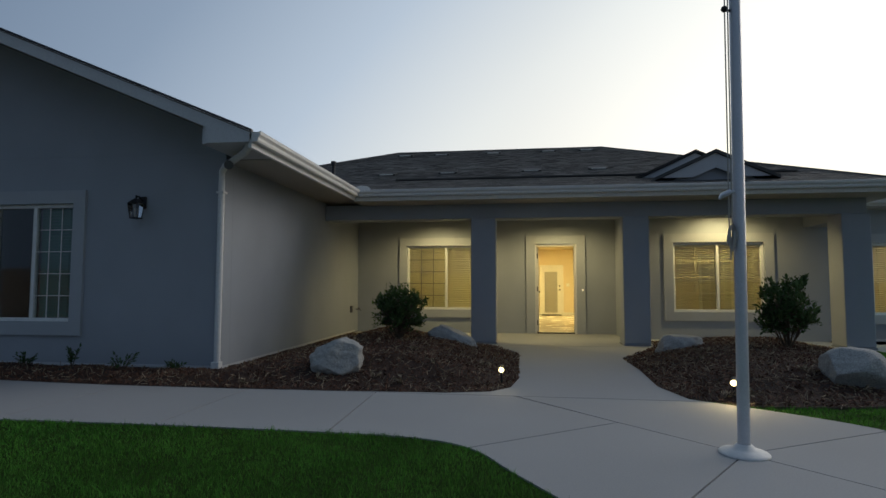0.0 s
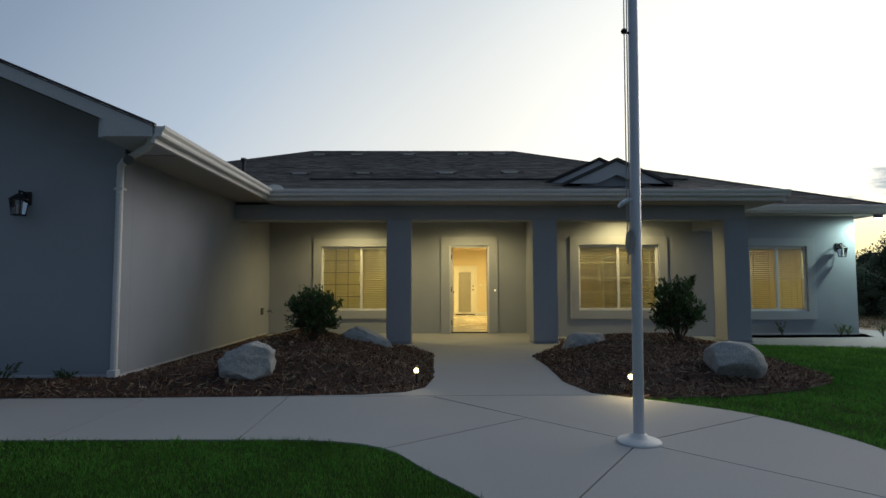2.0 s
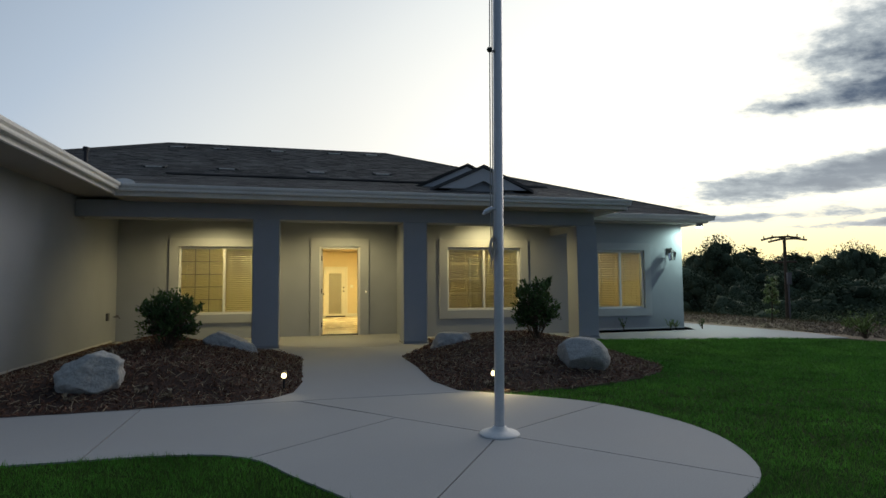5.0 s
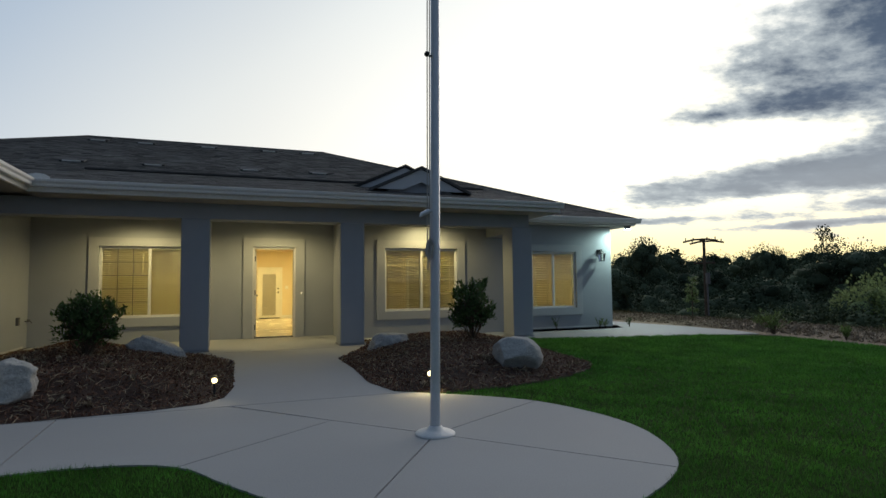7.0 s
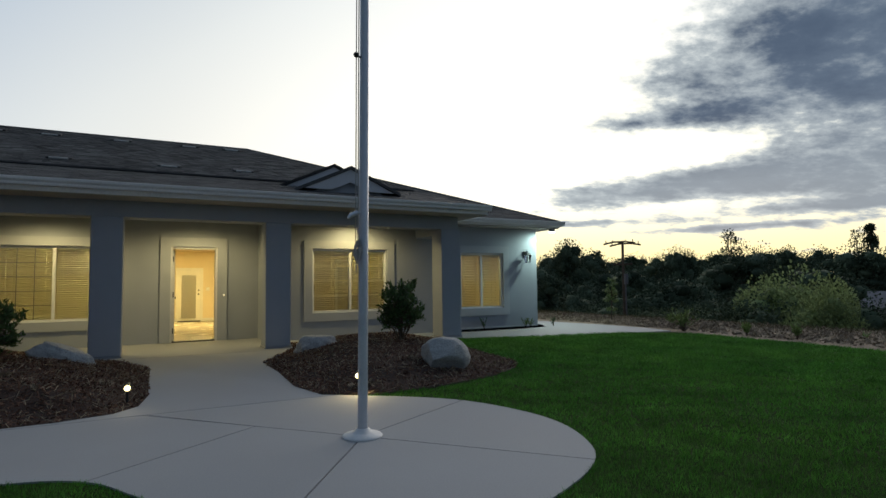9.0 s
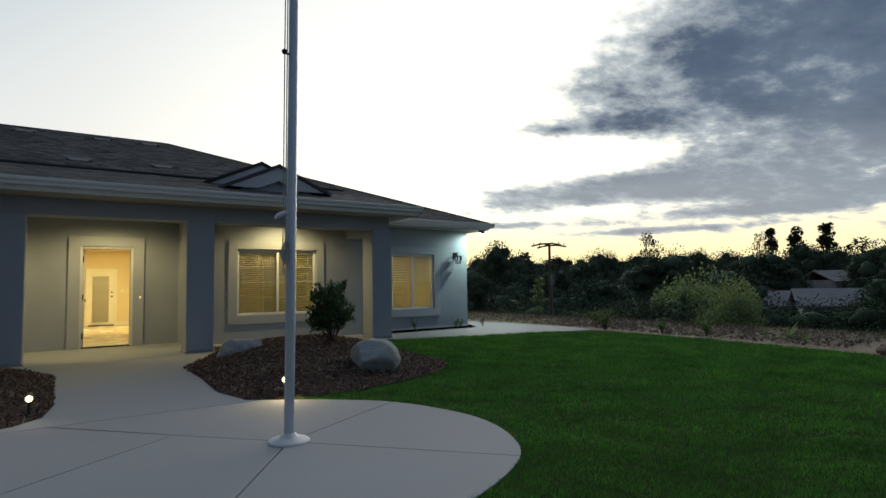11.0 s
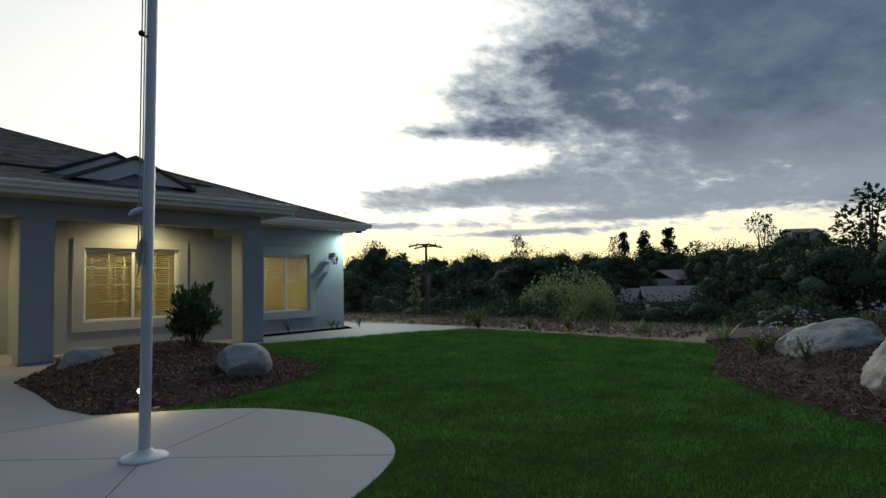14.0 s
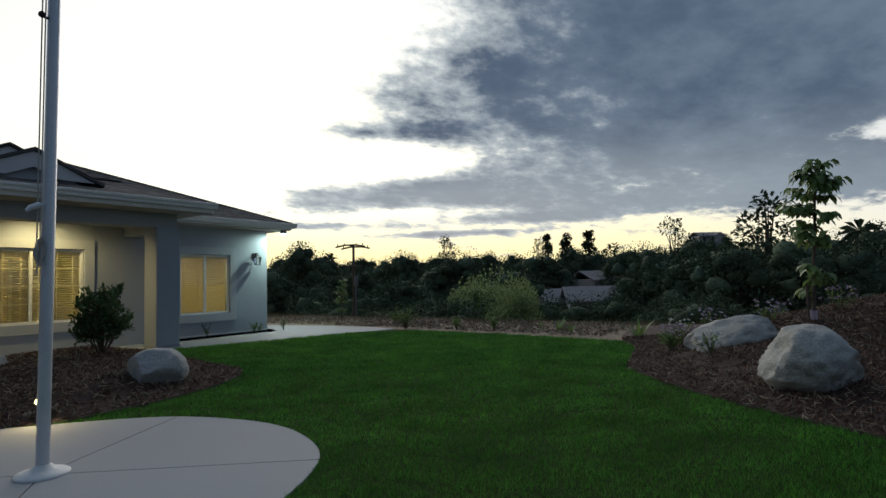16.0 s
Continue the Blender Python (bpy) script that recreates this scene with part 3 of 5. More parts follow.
# ---- house shell ----
W0 = (-7.80, -6.44, 0.63, 2.36)
W1 = (-2.82, -0.82, 0.56, 2.16)
W2 = (3.34, 5.22, 0.60, 2.12)
W3 = (7.42, 8.80, 0.56, 2.09)
DOOR = (0.38, 1.38, 0.0, 2.18)
T = 0.22
bm = panelled(bmesh.new(), "x", -13.5, WING_X, WING_Y, WING_Y + T, 0.0, 3.05, [W0])
prism(bm, [(-13.5, WING_Y, 3.052), (WING_X, WING_Y, 3.052), (WING_X, WING_Y, 3.27), (-8.8, WING_Y, 5.24), (-13.5, WING_Y, 3.26)], (0, T, 0))
structure("wall_wing_front", bm, STUCCO, "smooth light grey stucco gable wall of the wing", "wall")
structure("wall_wing_side", boxed(WING_X - T, WING_X, WING_Y + T + 0.002, 14.4, 0.0, 2.95), STUCCO, "light grey stucco side wall of the wing", "wall")
structure("wall_entry", panelled(bmesh.new(), "x", WING_X + 0.002, 2.30, DOOR_Y, DOOR_Y + T, 0.0, 2.95, [W1, DOOR]), STUCCO, "light grey stucco wall round the entrance", "wall")
structure("wall_jog", boxed(2.30, 2.52, POR_Y + 0.002, DOOR_Y + T, 0.0, 2.95), STUCCO, "short return of the stucco porch wall", "wall")
structure("wall_porch", panelled(bmesh.new(), "x", 2.302, 6.48, POR_Y, POR_Y + 0.15, 0.0, 2.95, [W2]), STUCCO, "light grey stucco wall under the porch", "wall")
structure("wall_right_front", panelled(bmesh.new(), "x", 6.482, RIGHT_X, RIGHT_Y, RIGHT_Y + T, 0.0, 2.95, [W3]), STUCCO, "light grey stucco wall of the far wing", "wall")
structure("wall_right_side", boxed(RIGHT_X - T, RIGHT_X, RIGHT_Y + T + 0.002, 27.5, 0.0, 2.95), STUCCO, "light grey stucco side wall lit by a floodlight", "wall")
structure("wall_back", boxed(-13.5, RIGHT_X, 27.5, 27.7, 0.0, 2.95), STUCCO, "plain rear stucco wall", "wall")
bm = bmesh.new()
for x0, x1, y in ((-13.5, WING_X, WING_Y), (6.484, RIGHT_X, RIGHT_Y)):
    box(bm, x0, x1, y - 0.014, y - 0.001, 0.015, 0.05)
box(bm, WING_X + 0.001, WING_X + 0.012, WING_Y, 13.9, 0.015, 0.05)
structure("weep_screed", bm, RAKE, "thin pale metal screed along the wall foot", "trim")

# rooms behind the windows
structure("floor", boxed(-4.0, RIGHT_X - T, DOOR_Y + T, 22.2, -0.05, 0.02), TILE, "polished cream floor tiles indoors", "floor")
for i, (x0, x1, y0, y1) in enumerate(((-3.9, 2.28, DOOR_Y + T, 22.0), (2.54, 6.45, POR_Y + 0.16, 18.0), (6.6, 9.7, RIGHT_Y + T, 17.5))):
    bm = bmesh.new()
    box(bm, x0 - 0.02, x0, y0 + 0.01, y1, 0.02, 2.68)
    box(bm, x1, x1 + 0.02, y0 + 0.01, y1, 0.02, 2.68)
    box(bm, x0 - 0.02, x1 + 0.02, y1, y1 + 0.05, 0.02, 2.68)
    structure("wall_room_%d" % (i + 1), bm, ROOM, "cream painted inner walls", "wall")
    structure("ceiling", boxed(x0 + 0.001, x1 - 0.001, y0 + 0.01, y1 - 0.001, 2.54, 2.58), ROOM, "cream painted room ceiling", "ceiling")
    if i:
        structure("floor_room_%d" % (i + 1), boxed(x0, x1, y0 + 0.005, y1, 0.004, 0.022), TILE, "cream floor tiles indoors", "floor")
# added out of sight: blocks hall light from the room behind window_2
structure("wall_partition", boxed(0.08, 0.20, DOOR_Y + T + 0.012, 21.99, 0.022, 2.538), ROOM, "unseen cream partition added to keep hall light from the front room", "wall")
structure("baseboard", boxed(0.21, 2.26, 21.97, 21.995, 0.02, 0.14), WHITE, "white skirting board on the rear hall wall", "baseboard")

# ---- porch ----
COLS = ((-0.975, -0.465), (2.035, 2.54), (6.02, 6.53))


def column(x0, x1):
    c = thing("porch_column", "square light grey stucco porch column on the slab", "column", "porch columns", at=((x0 + x1) / 2, 11.86, 0))
    w = (x1 - x0) / 2
    bm = boxed(-w, w, -w, w, 0.03, 2.54, bevel=0.018)
    part("shaft", bm, STUCCO, c)
    part("plinth", boxed(-w - 0.012, w + 0.012, -w - 0.012, w + 0.012, 0.0, 0.03), CONCRETE, c)
    return c


for x0, x1 in COLS:
    column(x0, x1)
structure("porch_beam", boxed(WING_X + 0.002, 6.49, 11.64, 12.08, 2.54, 2.86, bevel=0.01), STUCCO, "light grey stucco beam across the porch columns", "beam")
structure("porch_side_beam", boxed(6.02, 6.48, 12.083, POR_Y - 0.003, 2.42, 2.86), STUCCO, "stucco beam from column to porch wall", "beam")
structure("porch_ceiling", boxed(WING_X, 6.48, 12.081, DOOR_Y, 2.862, 2.90), SOFFIT, "painted stucco porch ceiling", "ceiling")
for x, y in ((-1.9, 13.15), (0.9, 13.0), (4.3, 12.38)):
    d = thing("downlight", "round recessed warm downlight in the porch ceiling", "downlight", "porch downlights", at=(x, y, 2.83))
    bm = bmesh.new()
    bmesh.ops.create_cone(bm, cap_ends=False, segments=24, radius1=0.085, radius2=0.07, depth=0.03)
    ring = part("ring", bm, WHITE, d)
    bm = bmesh.new()
    bmesh.ops.create_circle(bm, cap_ends=True, segments=24, radius=0.068)
    for v in bm.verts:
        v.co.z = 0.012
    part("lens", bm, CAN, ring)


# ---- openings ----
def window(name, w, y, label, grids=((3, 5), (3, 5)), tilt=(28, 28), seed=0, blinds=(True, True), dark_grid=False, slat=None):
    slat = slat or SLAT
    x0, x1, z0, z1 = w
    r = random.Random(seed)
    win = thing(name, label, "window", kind="structure")
    f = 0.055
    bm = bmesh.new()
    for a in ((x0, x0 + f, z0, z1), (x1 - f, x1, z0, z1), (x0 + f, x1 - f, z0, z0 + f), (x0 + f, x1 - f, z1 - f, z1)):
        box(bm, a[0], a[1], y + 0.03, y + 0.10, a[2], a[3], bevel=0.006)
    frame_ = part("window_frame", bm, VINYL, win)
    xm = (x0 + x1) / 2
    part("meeting_rail", boxed(xm - 0.03, xm + 0.03, y + 0.025, y + 0.095, z0 + f, z1 - f, bevel=0.006), VINYL, win)
    # raised stucco surround
    tr = 0.19
    bm = bmesh.new()
    for a in ((x0 - tr, x0, z0 - tr, z1 + tr), (x1, x1 + tr, z0 - tr, z1 + tr), (x0, x1, z0 - tr, z0), (x0, x1, z1, z1 + tr)):
        box(bm, a[0], a[1], y - 0.045, y - 0.001, a[2], a[3])
    bmesh.ops.remove_doubles(bm, verts=bm.verts, dist=1e-4)
    part("surround", bm, STUCCO_TRIM, win)
    for side, (a, b) in enumerate(((x0 + f, xm - 0.03), (xm + 0.03, x1 - f))):
        p = part("pane", boxed(a, b, y + 0.058, y + 0.064, z0 + f, z1 - f), GLASS, win)
        p.visible_shadow = False
        grid = grids[side]
        if grid:
            bm = bmesh.new()
            for i in range(1, grid[0]):
                x = a + (b - a) * i / grid[0]
                box(bm, x - 0.006, x + 0.006, y + 0.048, y + 0.057, z0 + f, z1 - f)
            for i in range(1, grid[1]):
                z = z0 + f + (z1 - z0 - 2 * f) * i / grid[1]
                box(bm, a, b, y + 0.049, y + 0.056, z - 0.006, z + 0.006)
            part("grille", bm, VENT_METAL if dark_grid and side == 0 else VINYL if slat is TEAL_SLAT else slat, p)
        if not blinds[side]:
            continue
        n = int((z1 - z0 - 2 * f) / 0.046)
        me = finish(boxed(-(b - a) / 2, (b - a) / 2, -0.024, 0.024, -0.0015, 0.0015), slat, "slat")
        for i in range(n):
            s_ = new("slat", me)
            s_.parent = win
            s_.matrix_basis = pose((a + b) / 2, y + 0.135, z0 + f + 0.03 + i * 0.046, tilt[side] + r.uniform(-1.5, 1.5), r.uniform(-0.08, 0.08), 0)
        for x in (a + 0.12, b - 0.12):
            part("ladder_cord", boxed(x - 0.006, x + 0.006, y + 0.108, y + 0.111, z0 + f, z1 - f), slat, win)
    if all(blinds):
        part("headrail", boxed(x0 + f, x1 - f, y + 0.105, y + 0.165, z1 - f - 0.03, z1 - f), SLAT, win)
    return win


# slats added behind the right pane to give it a teal tone
window("window_1", W0, WING_Y, "unlit slider window, white frame, teal slats behind the right pane", grids=(None, (3, 5)), tilt=(0, 62), blinds=(False, True), slat=TEAL_SLAT)
window("window_2", W1, DOOR_Y, "warm lit slider window with half-open cream blinds", grids=((3, 5), (2, 2)), tilt=(-34, 9), seed=2, dark_grid=True)
window("window_3", W2, POR_Y, "warm lit slider window with cream blinds and white frame", grids=((2, 4), (2, 4)), tilt=(-15, -26), seed=3)
window("window_4", W3, RIGHT_Y, "lit slider window with yellowish blinds, one half tilted open", grids=(None, (2, 2)), tilt=(14, 34), seed=4)
bm = bmesh.new()
box(bm, -10.0, -5.0, 10.5, 10.6, 0.0, 2.7)
box(bm, -10.0, -5.0, 7.80, 10.5, 2.7, 2.75)
box(bm, -10.1, -10.0, 7.80, 10.6, 0.0, 2.7)
box(bm, -5.0, -4.9, 7.80, 10.6, 0.0, 2.7)
box(bm, -10.0, -5.0, 7.80, 10.5, 0.0, 0.02)
structure("wall_dark_room", bm, STUCCO, "unlit room behind the gable window", "wall")


def entrance():
    x0, x1, z0, z1 = DOOR
    d = thing("door_1", "open entrance door with white jambs and black hinges", "door", kind="structure")
    bm = bmesh.new()
    for a in ((x0, x0 + 0.05, 0.0, z1), (x1 - 0.05, x1, 0.0, z1), (x0 + 0.05, x1 - 0.05, z1 - 0.05, z1)):
        box(bm, a[0], a[1], DOOR_Y - 0.01, DOOR_Y + T, a[2], a[3], bevel=0.004)
    part("jamb", bm, WHITE, d)
    part("threshold", boxed(x0 + 0.05, x1 - 0.05, DOOR_Y - 0.02, DOOR_Y + T, 0.0, 0.025), DARK_METAL, d)
    bm = bmesh.new()
    tr = 0.21
    for a in ((x0 - tr, x0, 0.0, z1 + tr), (x1, x1 + tr, 0.0, z1 + tr), (x0, x1, z1, z1 + tr)):
        box(bm, a[0], a[1], DOOR_Y - 0.05, DOOR_Y - 0.001, a[2], a[3])
    bmesh.ops.remove_doubles(bm, verts=bm.verts, dist=1e-4)
    part("surround", bm, STUCCO_TRIM, d)
    leaf = part("leaf", boxed(x0 + 0.055, x0 + 0.10, DOOR_Y + 0.24, DOOR_Y + 1.13, 0.03, z1 - 0.06, bevel=0.004), WHITE, d, "white door leaf swung inward")
    for z in (0.25, 1.08, 1.9):
        part("hinge", boxed(x0 + 0.05, x0 + 0.075, DOOR_Y + 0.1, DOOR_Y + 0.235, z - 0.06, z + 0.06), BLACK, d)
    bm = tubed([(x0 + 0.10, DOOR_Y + 1.05, 1.0), (x0 + 0.155, DOOR_Y + 1.05, 1.0)], 0.025, 12)
    part("handle", bm, BLACK, leaf)


entrance()
b = thing("doorbell", "small lit doorbell button beside the entrance", "doorbell")
part("plate", boxed(1.50, 1.535, DOOR_Y - 0.06, DOOR_Y - 0.05, 1.02, 1.09, bevel=0.003), WHITE, b)
part("button", tubed([(1.517, DOOR_Y - 0.06, 1.06), (1.517, DOOR_Y - 0.066, 1.06)], 0.012, 12), BELL, b)


def back_door():
    x0, x1 = 0.84, 1.58
    d = thing("back_door", "white glazed rear door with closed blinds at the hall end", "door")
    y = 21.99
    bm = bmesh.new()
    for a in ((x0 - 0.08, x0, 0.02, 1.94), (x1, x1 + 0.08, 0.02, 1.94), (x0, x1, 1.86, 1.94)):
        box(bm, a[0], a[1], y - 0.03, y, a[2], a[3], bevel=0.004)
    part("casing", bm, WHITE, d)
    bm = bmesh.new()
    g = (x0 + 0.11, x1 - 0.15, 0.12, 1.68)
    panelled(bm, "x", x0, x1, y - 0.025, y - 0.002, 0.03, 1.86, [g])
    leaf = part("leaf", bm, WHITE, d)
    part("backing", boxed(g[0], g[1], y - 0.006, y - 0.004, g[2], g[3]), VENT_METAL, d)
    me = finish(boxed(g[0], g[1], -0.014, 0.014, -0.001, 0.001), VINYL, "slat")
    for i in range(43):
        s_ = new("slat", me)
        s_.parent = d
        s_.matrix_basis = pose(0, y - 0.022, g[2] + 0.02 + i * 0.0362, -48, 0, 0)
    part("sill_bar", boxed(x0, x1, y - 0.06, y - 0.025, 0.022, 0.06), DARK_METAL, d)
    for z, rr in ((1.0, 0.03), (1.14, 0.028)):
        part("knob", tubed([(x1 - 0.07, y - 0.026, z), (x1 - 0.07, y - 0.08, z)], rr, 12), BLACK, leaf)


back_door()
d = thing("inner_door", "white panelled inner door in the lit room", "door")
bm = bmesh.new()
for a in ((5.35, 5.44, 2.12), (6.26, 6.35, 2.12)):
    box(bm, a[0], a[1], 17.96, 17.995, 0.025, a[2])
box(bm, 5.44, 6.26, 17.96, 17.995, 2.03, 2.12)
part("casing", bm, WHITE, d)
leaf = part("leaf", panelled(bmesh.new(), "x", 5.44, 6.26, 17.97, 17.99, 0.03, 2.03, [(5.56, 6.14, 0.2, 0.95), (5.56, 6.14, 1.1, 1.88)]), SOFFIT, d)
for z0, z1 in ((0.2, 0.95), (1.1, 1.88)):
    part("panel", boxed(5.56, 6.14, 17.985, 17.992, z0, z1), SOFFIT, leaf)
part("knob", tubed([(6.20, 17.97, 1.0), (6.20, 17.92, 1.0)], 0.028, 12), BLACK, leaf)
sw = thing("light_switch", "white wall switch plate on the hall wall", "switch")
part("plate", boxed(1.76, 1.88, 21.985, 21.995, 1.12, 1.24, bevel=0.003), WHITE, sw)
part("rocker", boxed(1.795, 1.845, 21.98, 21.985, 1.15, 1.21), VINYL, sw)
for x, y in ((0.95, 16.6), (1.15, 19.6)):
    d = thing("hall_light", "flat round ceiling light glowing in the hall", "ceiling light", "hall lights", at=(x, y, 2.54))
    part("trim_ring", tubed([(0, 0, 0), (0, 0, -0.012)], 0.11, 24), WHITE, d)
    part("lens", tubed([(0, 0, -0.012), (0, 0, -0.016)], 0.085, 24), CAN, d)


# ---- roof ----
S = 0.40
EAVE = 2.99
RX0, RX1, RY, RZ = -4.45, 2.90, 20.4, EAVE + S * 7.7
CR = (10.47, 12.70)
CL = (-12.2, 12.70)


def slab_of(name, pts, mat, label, thick=0.10):
    bm = bmesh.new()
    prism(bm, pts, (0, 0, -thick))
    return structure(name, bm, mat, label, "roof")


slab_of("roof_main_front", [(CL[0], CL[1], EAVE), (CR[0], CR[1], EAVE), (RX1, RY, RZ), (RX0, RY, RZ)], SHINGLE, "dark grey shingled main hip roof")
slab_of("roof_main_right", [(CR[0], CR[1], EAVE - 0.002), (CR[0], 28.1, EAVE - 0.002), (RX1, RY, RZ - 0.002)], SHINGLE, "dark grey shingled hip end")
slab_of("roof_main_left", [(CL[0], CL[1], EAVE - 0.002), (RX0, RY, RZ - 0.002), (CL[0], 28.1, EAVE - 0.002)], SHINGLE, "dark grey shingled hip end")
slab_of("roof_main_back", [(CL[0], 28.1, EAVE), (RX0, RY, RZ), (RX1, RY, RZ), (CR[0], 28.1, EAVE)], SHINGLE, "dark grey shingled rear slope")
PS, PE, PY0 = 0.235, 3.04, 11.0
PYM = (EAVE - S * 12.7 - PE + PS * PY0) / (PS - S)
slab_of("roof_porch", [(-3.4, PY0, PE), (6.97, PY0, PE), (6.97, PYM + 0.3, PE + PS * (PYM + 0.3 - PY0)), (-3.4, PYM + 0.3, PE + PS * (PYM + 0.3 - PY0))], SHINGLE, "low dark shingled porch roof", 0.08)
WS, WRX = 0.42, -8.8
WZ = 3.06 + WS * (WRX * -1 - 3.25)
slab_of("roof_wing_right", [(-3.25, 6.6, 3.06), (-3.25, 14.5, 3.06), (WRX, 14.5, WZ), (WRX, 6.6, WZ)], SHINGLE, "dark shingled slope of the wing roof", 0.09)
slab_of("roof_wing_left", [(WRX, 6.6, WZ), (WRX, 14.5, WZ), (-14.35, 14.5, 3.06), (-14.35, 6.6, 3.06)], SHINGLE, "dark shingled far slope of the wing roof", 0.09)


def courses(name, corner, along, up, width, height, keep, label, seed, tab=0.30, rise=0.14, thick=1.0):
    """Overlapping shingle tabs on a slope; keep(x, y) says which belong."""
    r = random.Random(seed)
    o, a, u = Vector(corner), Vector(along).normalized(), Vector(up).normalized()
    n = a.cross(u).normalized()
    if n.z < 0:
        n = -n
    verts, faces = [], []
    for j in range(int(height / rise)):
        s = r.uniform(0, tab)
        x = -s
        while x < width:
            w = tab * r.uniform(0.55, 1.25)
            x0, x1 = max(x, 0), min(x + w - 0.006, width)
            x += w
            if x1 - x0 < 0.03:
                continue
            c = o + a * (x0 + x1) / 2 + u * (j + 0.5) * rise
            if not keep(c.x, c.y):
                continue
            t = r.uniform(0.008, 0.016) * thick
            lo = o + u * (j * rise - r.uniform(0, 0.012))
            hi = o + u * ((j + 1) * rise)
            k = len(verts)
            verts += [tuple(p) for p in (lo + a * x0 + n * t, lo + a * x1 + n * t, hi + a * x1 + n * 0.003, hi + a * x0 + n * 0.003, lo + a * x0 - n * 0.002, lo + a * x1 - n * 0.002)]
            faces += [(k, k + 1, k + 2, k + 3), (k + 4, k + 5, k + 1, k)]
    return tagged(new(name, mesh_of(name, verts, faces, SHINGLE)), label, "shingles", kind="stuff")


main_poly = [CL, CR, (RX1, RY), (RX0, RY)]
courses("roof_shingles", (CL[0], CL[1], EAVE), (1, 0, 0), (0, 1, S), CR[0] - CL[0], 7.7 * math.hypot(1, S), lambda x, y: inside(x, y, main_poly) and (y > PYM - 0.2 or x > 6.8), "weathered dark grey architectural roof shingles", 21)
courses("roof_shingles", (-3.4, PY0, PE), (1, 0, 0), (0, 1, PS), 10.37, (PYM - PY0) * math.hypot(1, PS), lambda x, y: True, "weathered dark grey shingles over the porch", 22, thick=0.5)
bm = bmesh.new()
for p, q in (((RX1, RY, RZ), (CR[0], CR[1], EAVE)), ((RX0, RY, RZ), (RX1, RY, RZ)), ((RX0, RY, RZ), (CL[0], CL[1], EAVE))):
    tube(bm, [Vector(p) + Vector((0, 0, 0.0)), Vector(q) + Vector((0, 0, 0.0))], 0.035, 8)
structure("ridge_caps", bm, SHINGLE, "dark shingle caps along ridge and hips", "roof")
# raised strip in roof shingle along the change of pitch
bm = boxed(-3.4, 7.0, PYM - 0.12, PYM + 0.02, PE + PS * (PYM - PY0) + 0.0, PE + PS * (PYM - PY0) + 0.035)
structure("roof_flashing", bm, SHINGLE, "dark shingle strip at the change of roof pitch", "flashing")


def sweep_x(bm, prof, x0, x1):
    """prof: (y, z) outline swept along x."""
    return prism(bm, [(x0, y, z) for y, z in prof], (x1 - x0, 0, 0))


def sweep_y(bm, prof, y0, y1):
    return prism(bm, [(x, y0, z) for x, z in prof], (0, y1 - y0, 0))


def gutter_profile(s, base, top):
    """An ogee gutter, open side up, s: +1 or -1 for the side it faces."""
    o = [(0, 0), (-0.075, 0), (-0.085, 0.02), (-0.088, 0.05), (-0.115, 0.085), (-0.12, 0.125), (-0.105, 0.13), (-0.10, 0.118), (-0.01, 0.118), (-0.01, 0.13), (0, 0.13)]
    return [(base + s * d, top - 0.13 + h) for d, h in o]


g = thing("gutter_porch", "white ogee gutter along the porch eave", "gutter", kind="structure")
part("trough", sweep_x(bmesh.new(), gutter_profile(1, 10.985, 3.055), -3.25, 6.99), FASCIA, g)
part("fascia", boxed(-3.27, 6.91, 10.99, 11.03, 2.85, 3.02), FASCIA, g)
g = thing("gutter_wing", "white ogee gutter along the wing eave", "gutter", kind="structure")
part("trough", sweep_y(bmesh.new(), gutter_profile(-1, -3.235, 3.06), 6.58, 10.87), FASCIA, g)
part("fascia", boxed(-3.285, -3.24, 6.60, 10.985, 2.86, 3.03), FASCIA, g)
g = thing("gutter_right", "white ogee gutter along the far wing eave", "gutter", kind="structure")
part("trough", sweep_x(bmesh.new(), gutter_profile(1, 12.70, 2.995), 6.5, 10.57), FASCIA, g)
part("fascia", boxed(6.5, 10.45, 12.705, 12.745, 2.82, 2.97), FASCIA, g)
g = thing("gutter_end", "white ogee gutter along the side eave", "gutter", kind="structure")
part("trough", sweep_y(bmesh.new(), gutter_profile(-1, 10.47, 2.99), 12.72, 28.0), FASCIA, g)
part("fascia", boxed(10.41, 10.45, 12.75, 28.0, 2.80, 2.97), FASCIA, g)
structure("soffit_porch", boxed(-3.28, 6.92, 11.03, 11.638, 2.84, 2.86), SOFFIT, "painted soffit under the porch eave", "soffit")
structure("soffit_porch_end", boxed(6.532, 6.92, 11.64, 13.2, 2.842, 2.858), SOFFIT, "painted soffit at the porch end", "soffit")
structure("porch_rake", prism(bmesh.new(), [(6.91, 11.0, 2.83), (6.91, 13.6, 2.83 + PS * 2.6), (6.91, 13.6, 3.03 + PS * 2.6), (6.91, 11.0, 3.02)], (0.04, 0, 0)), FASCIA, "white rake board at the porch end", "fascia")
structure("soffit_wing", boxed(WING_X + 0.001, -3.285, 7.515, 12.3, 2.915, 2.935), SOFFIT, "painted soffit under the wing eave", "soffit")
structure("soffit_right", boxed(6.99, 10.41, 12.745, RIGHT_Y - 0.001, 2.80, 2.82), SOFFIT, "painted soffit under the far wing eave", "soffit")
structure("soffit_right_side", boxed(RIGHT_X + 0.001, 10.41, RIGHT_Y, 28.0, 2.80, 2.82), SOFFIT, "painted soffit along the side wall", "soffit")

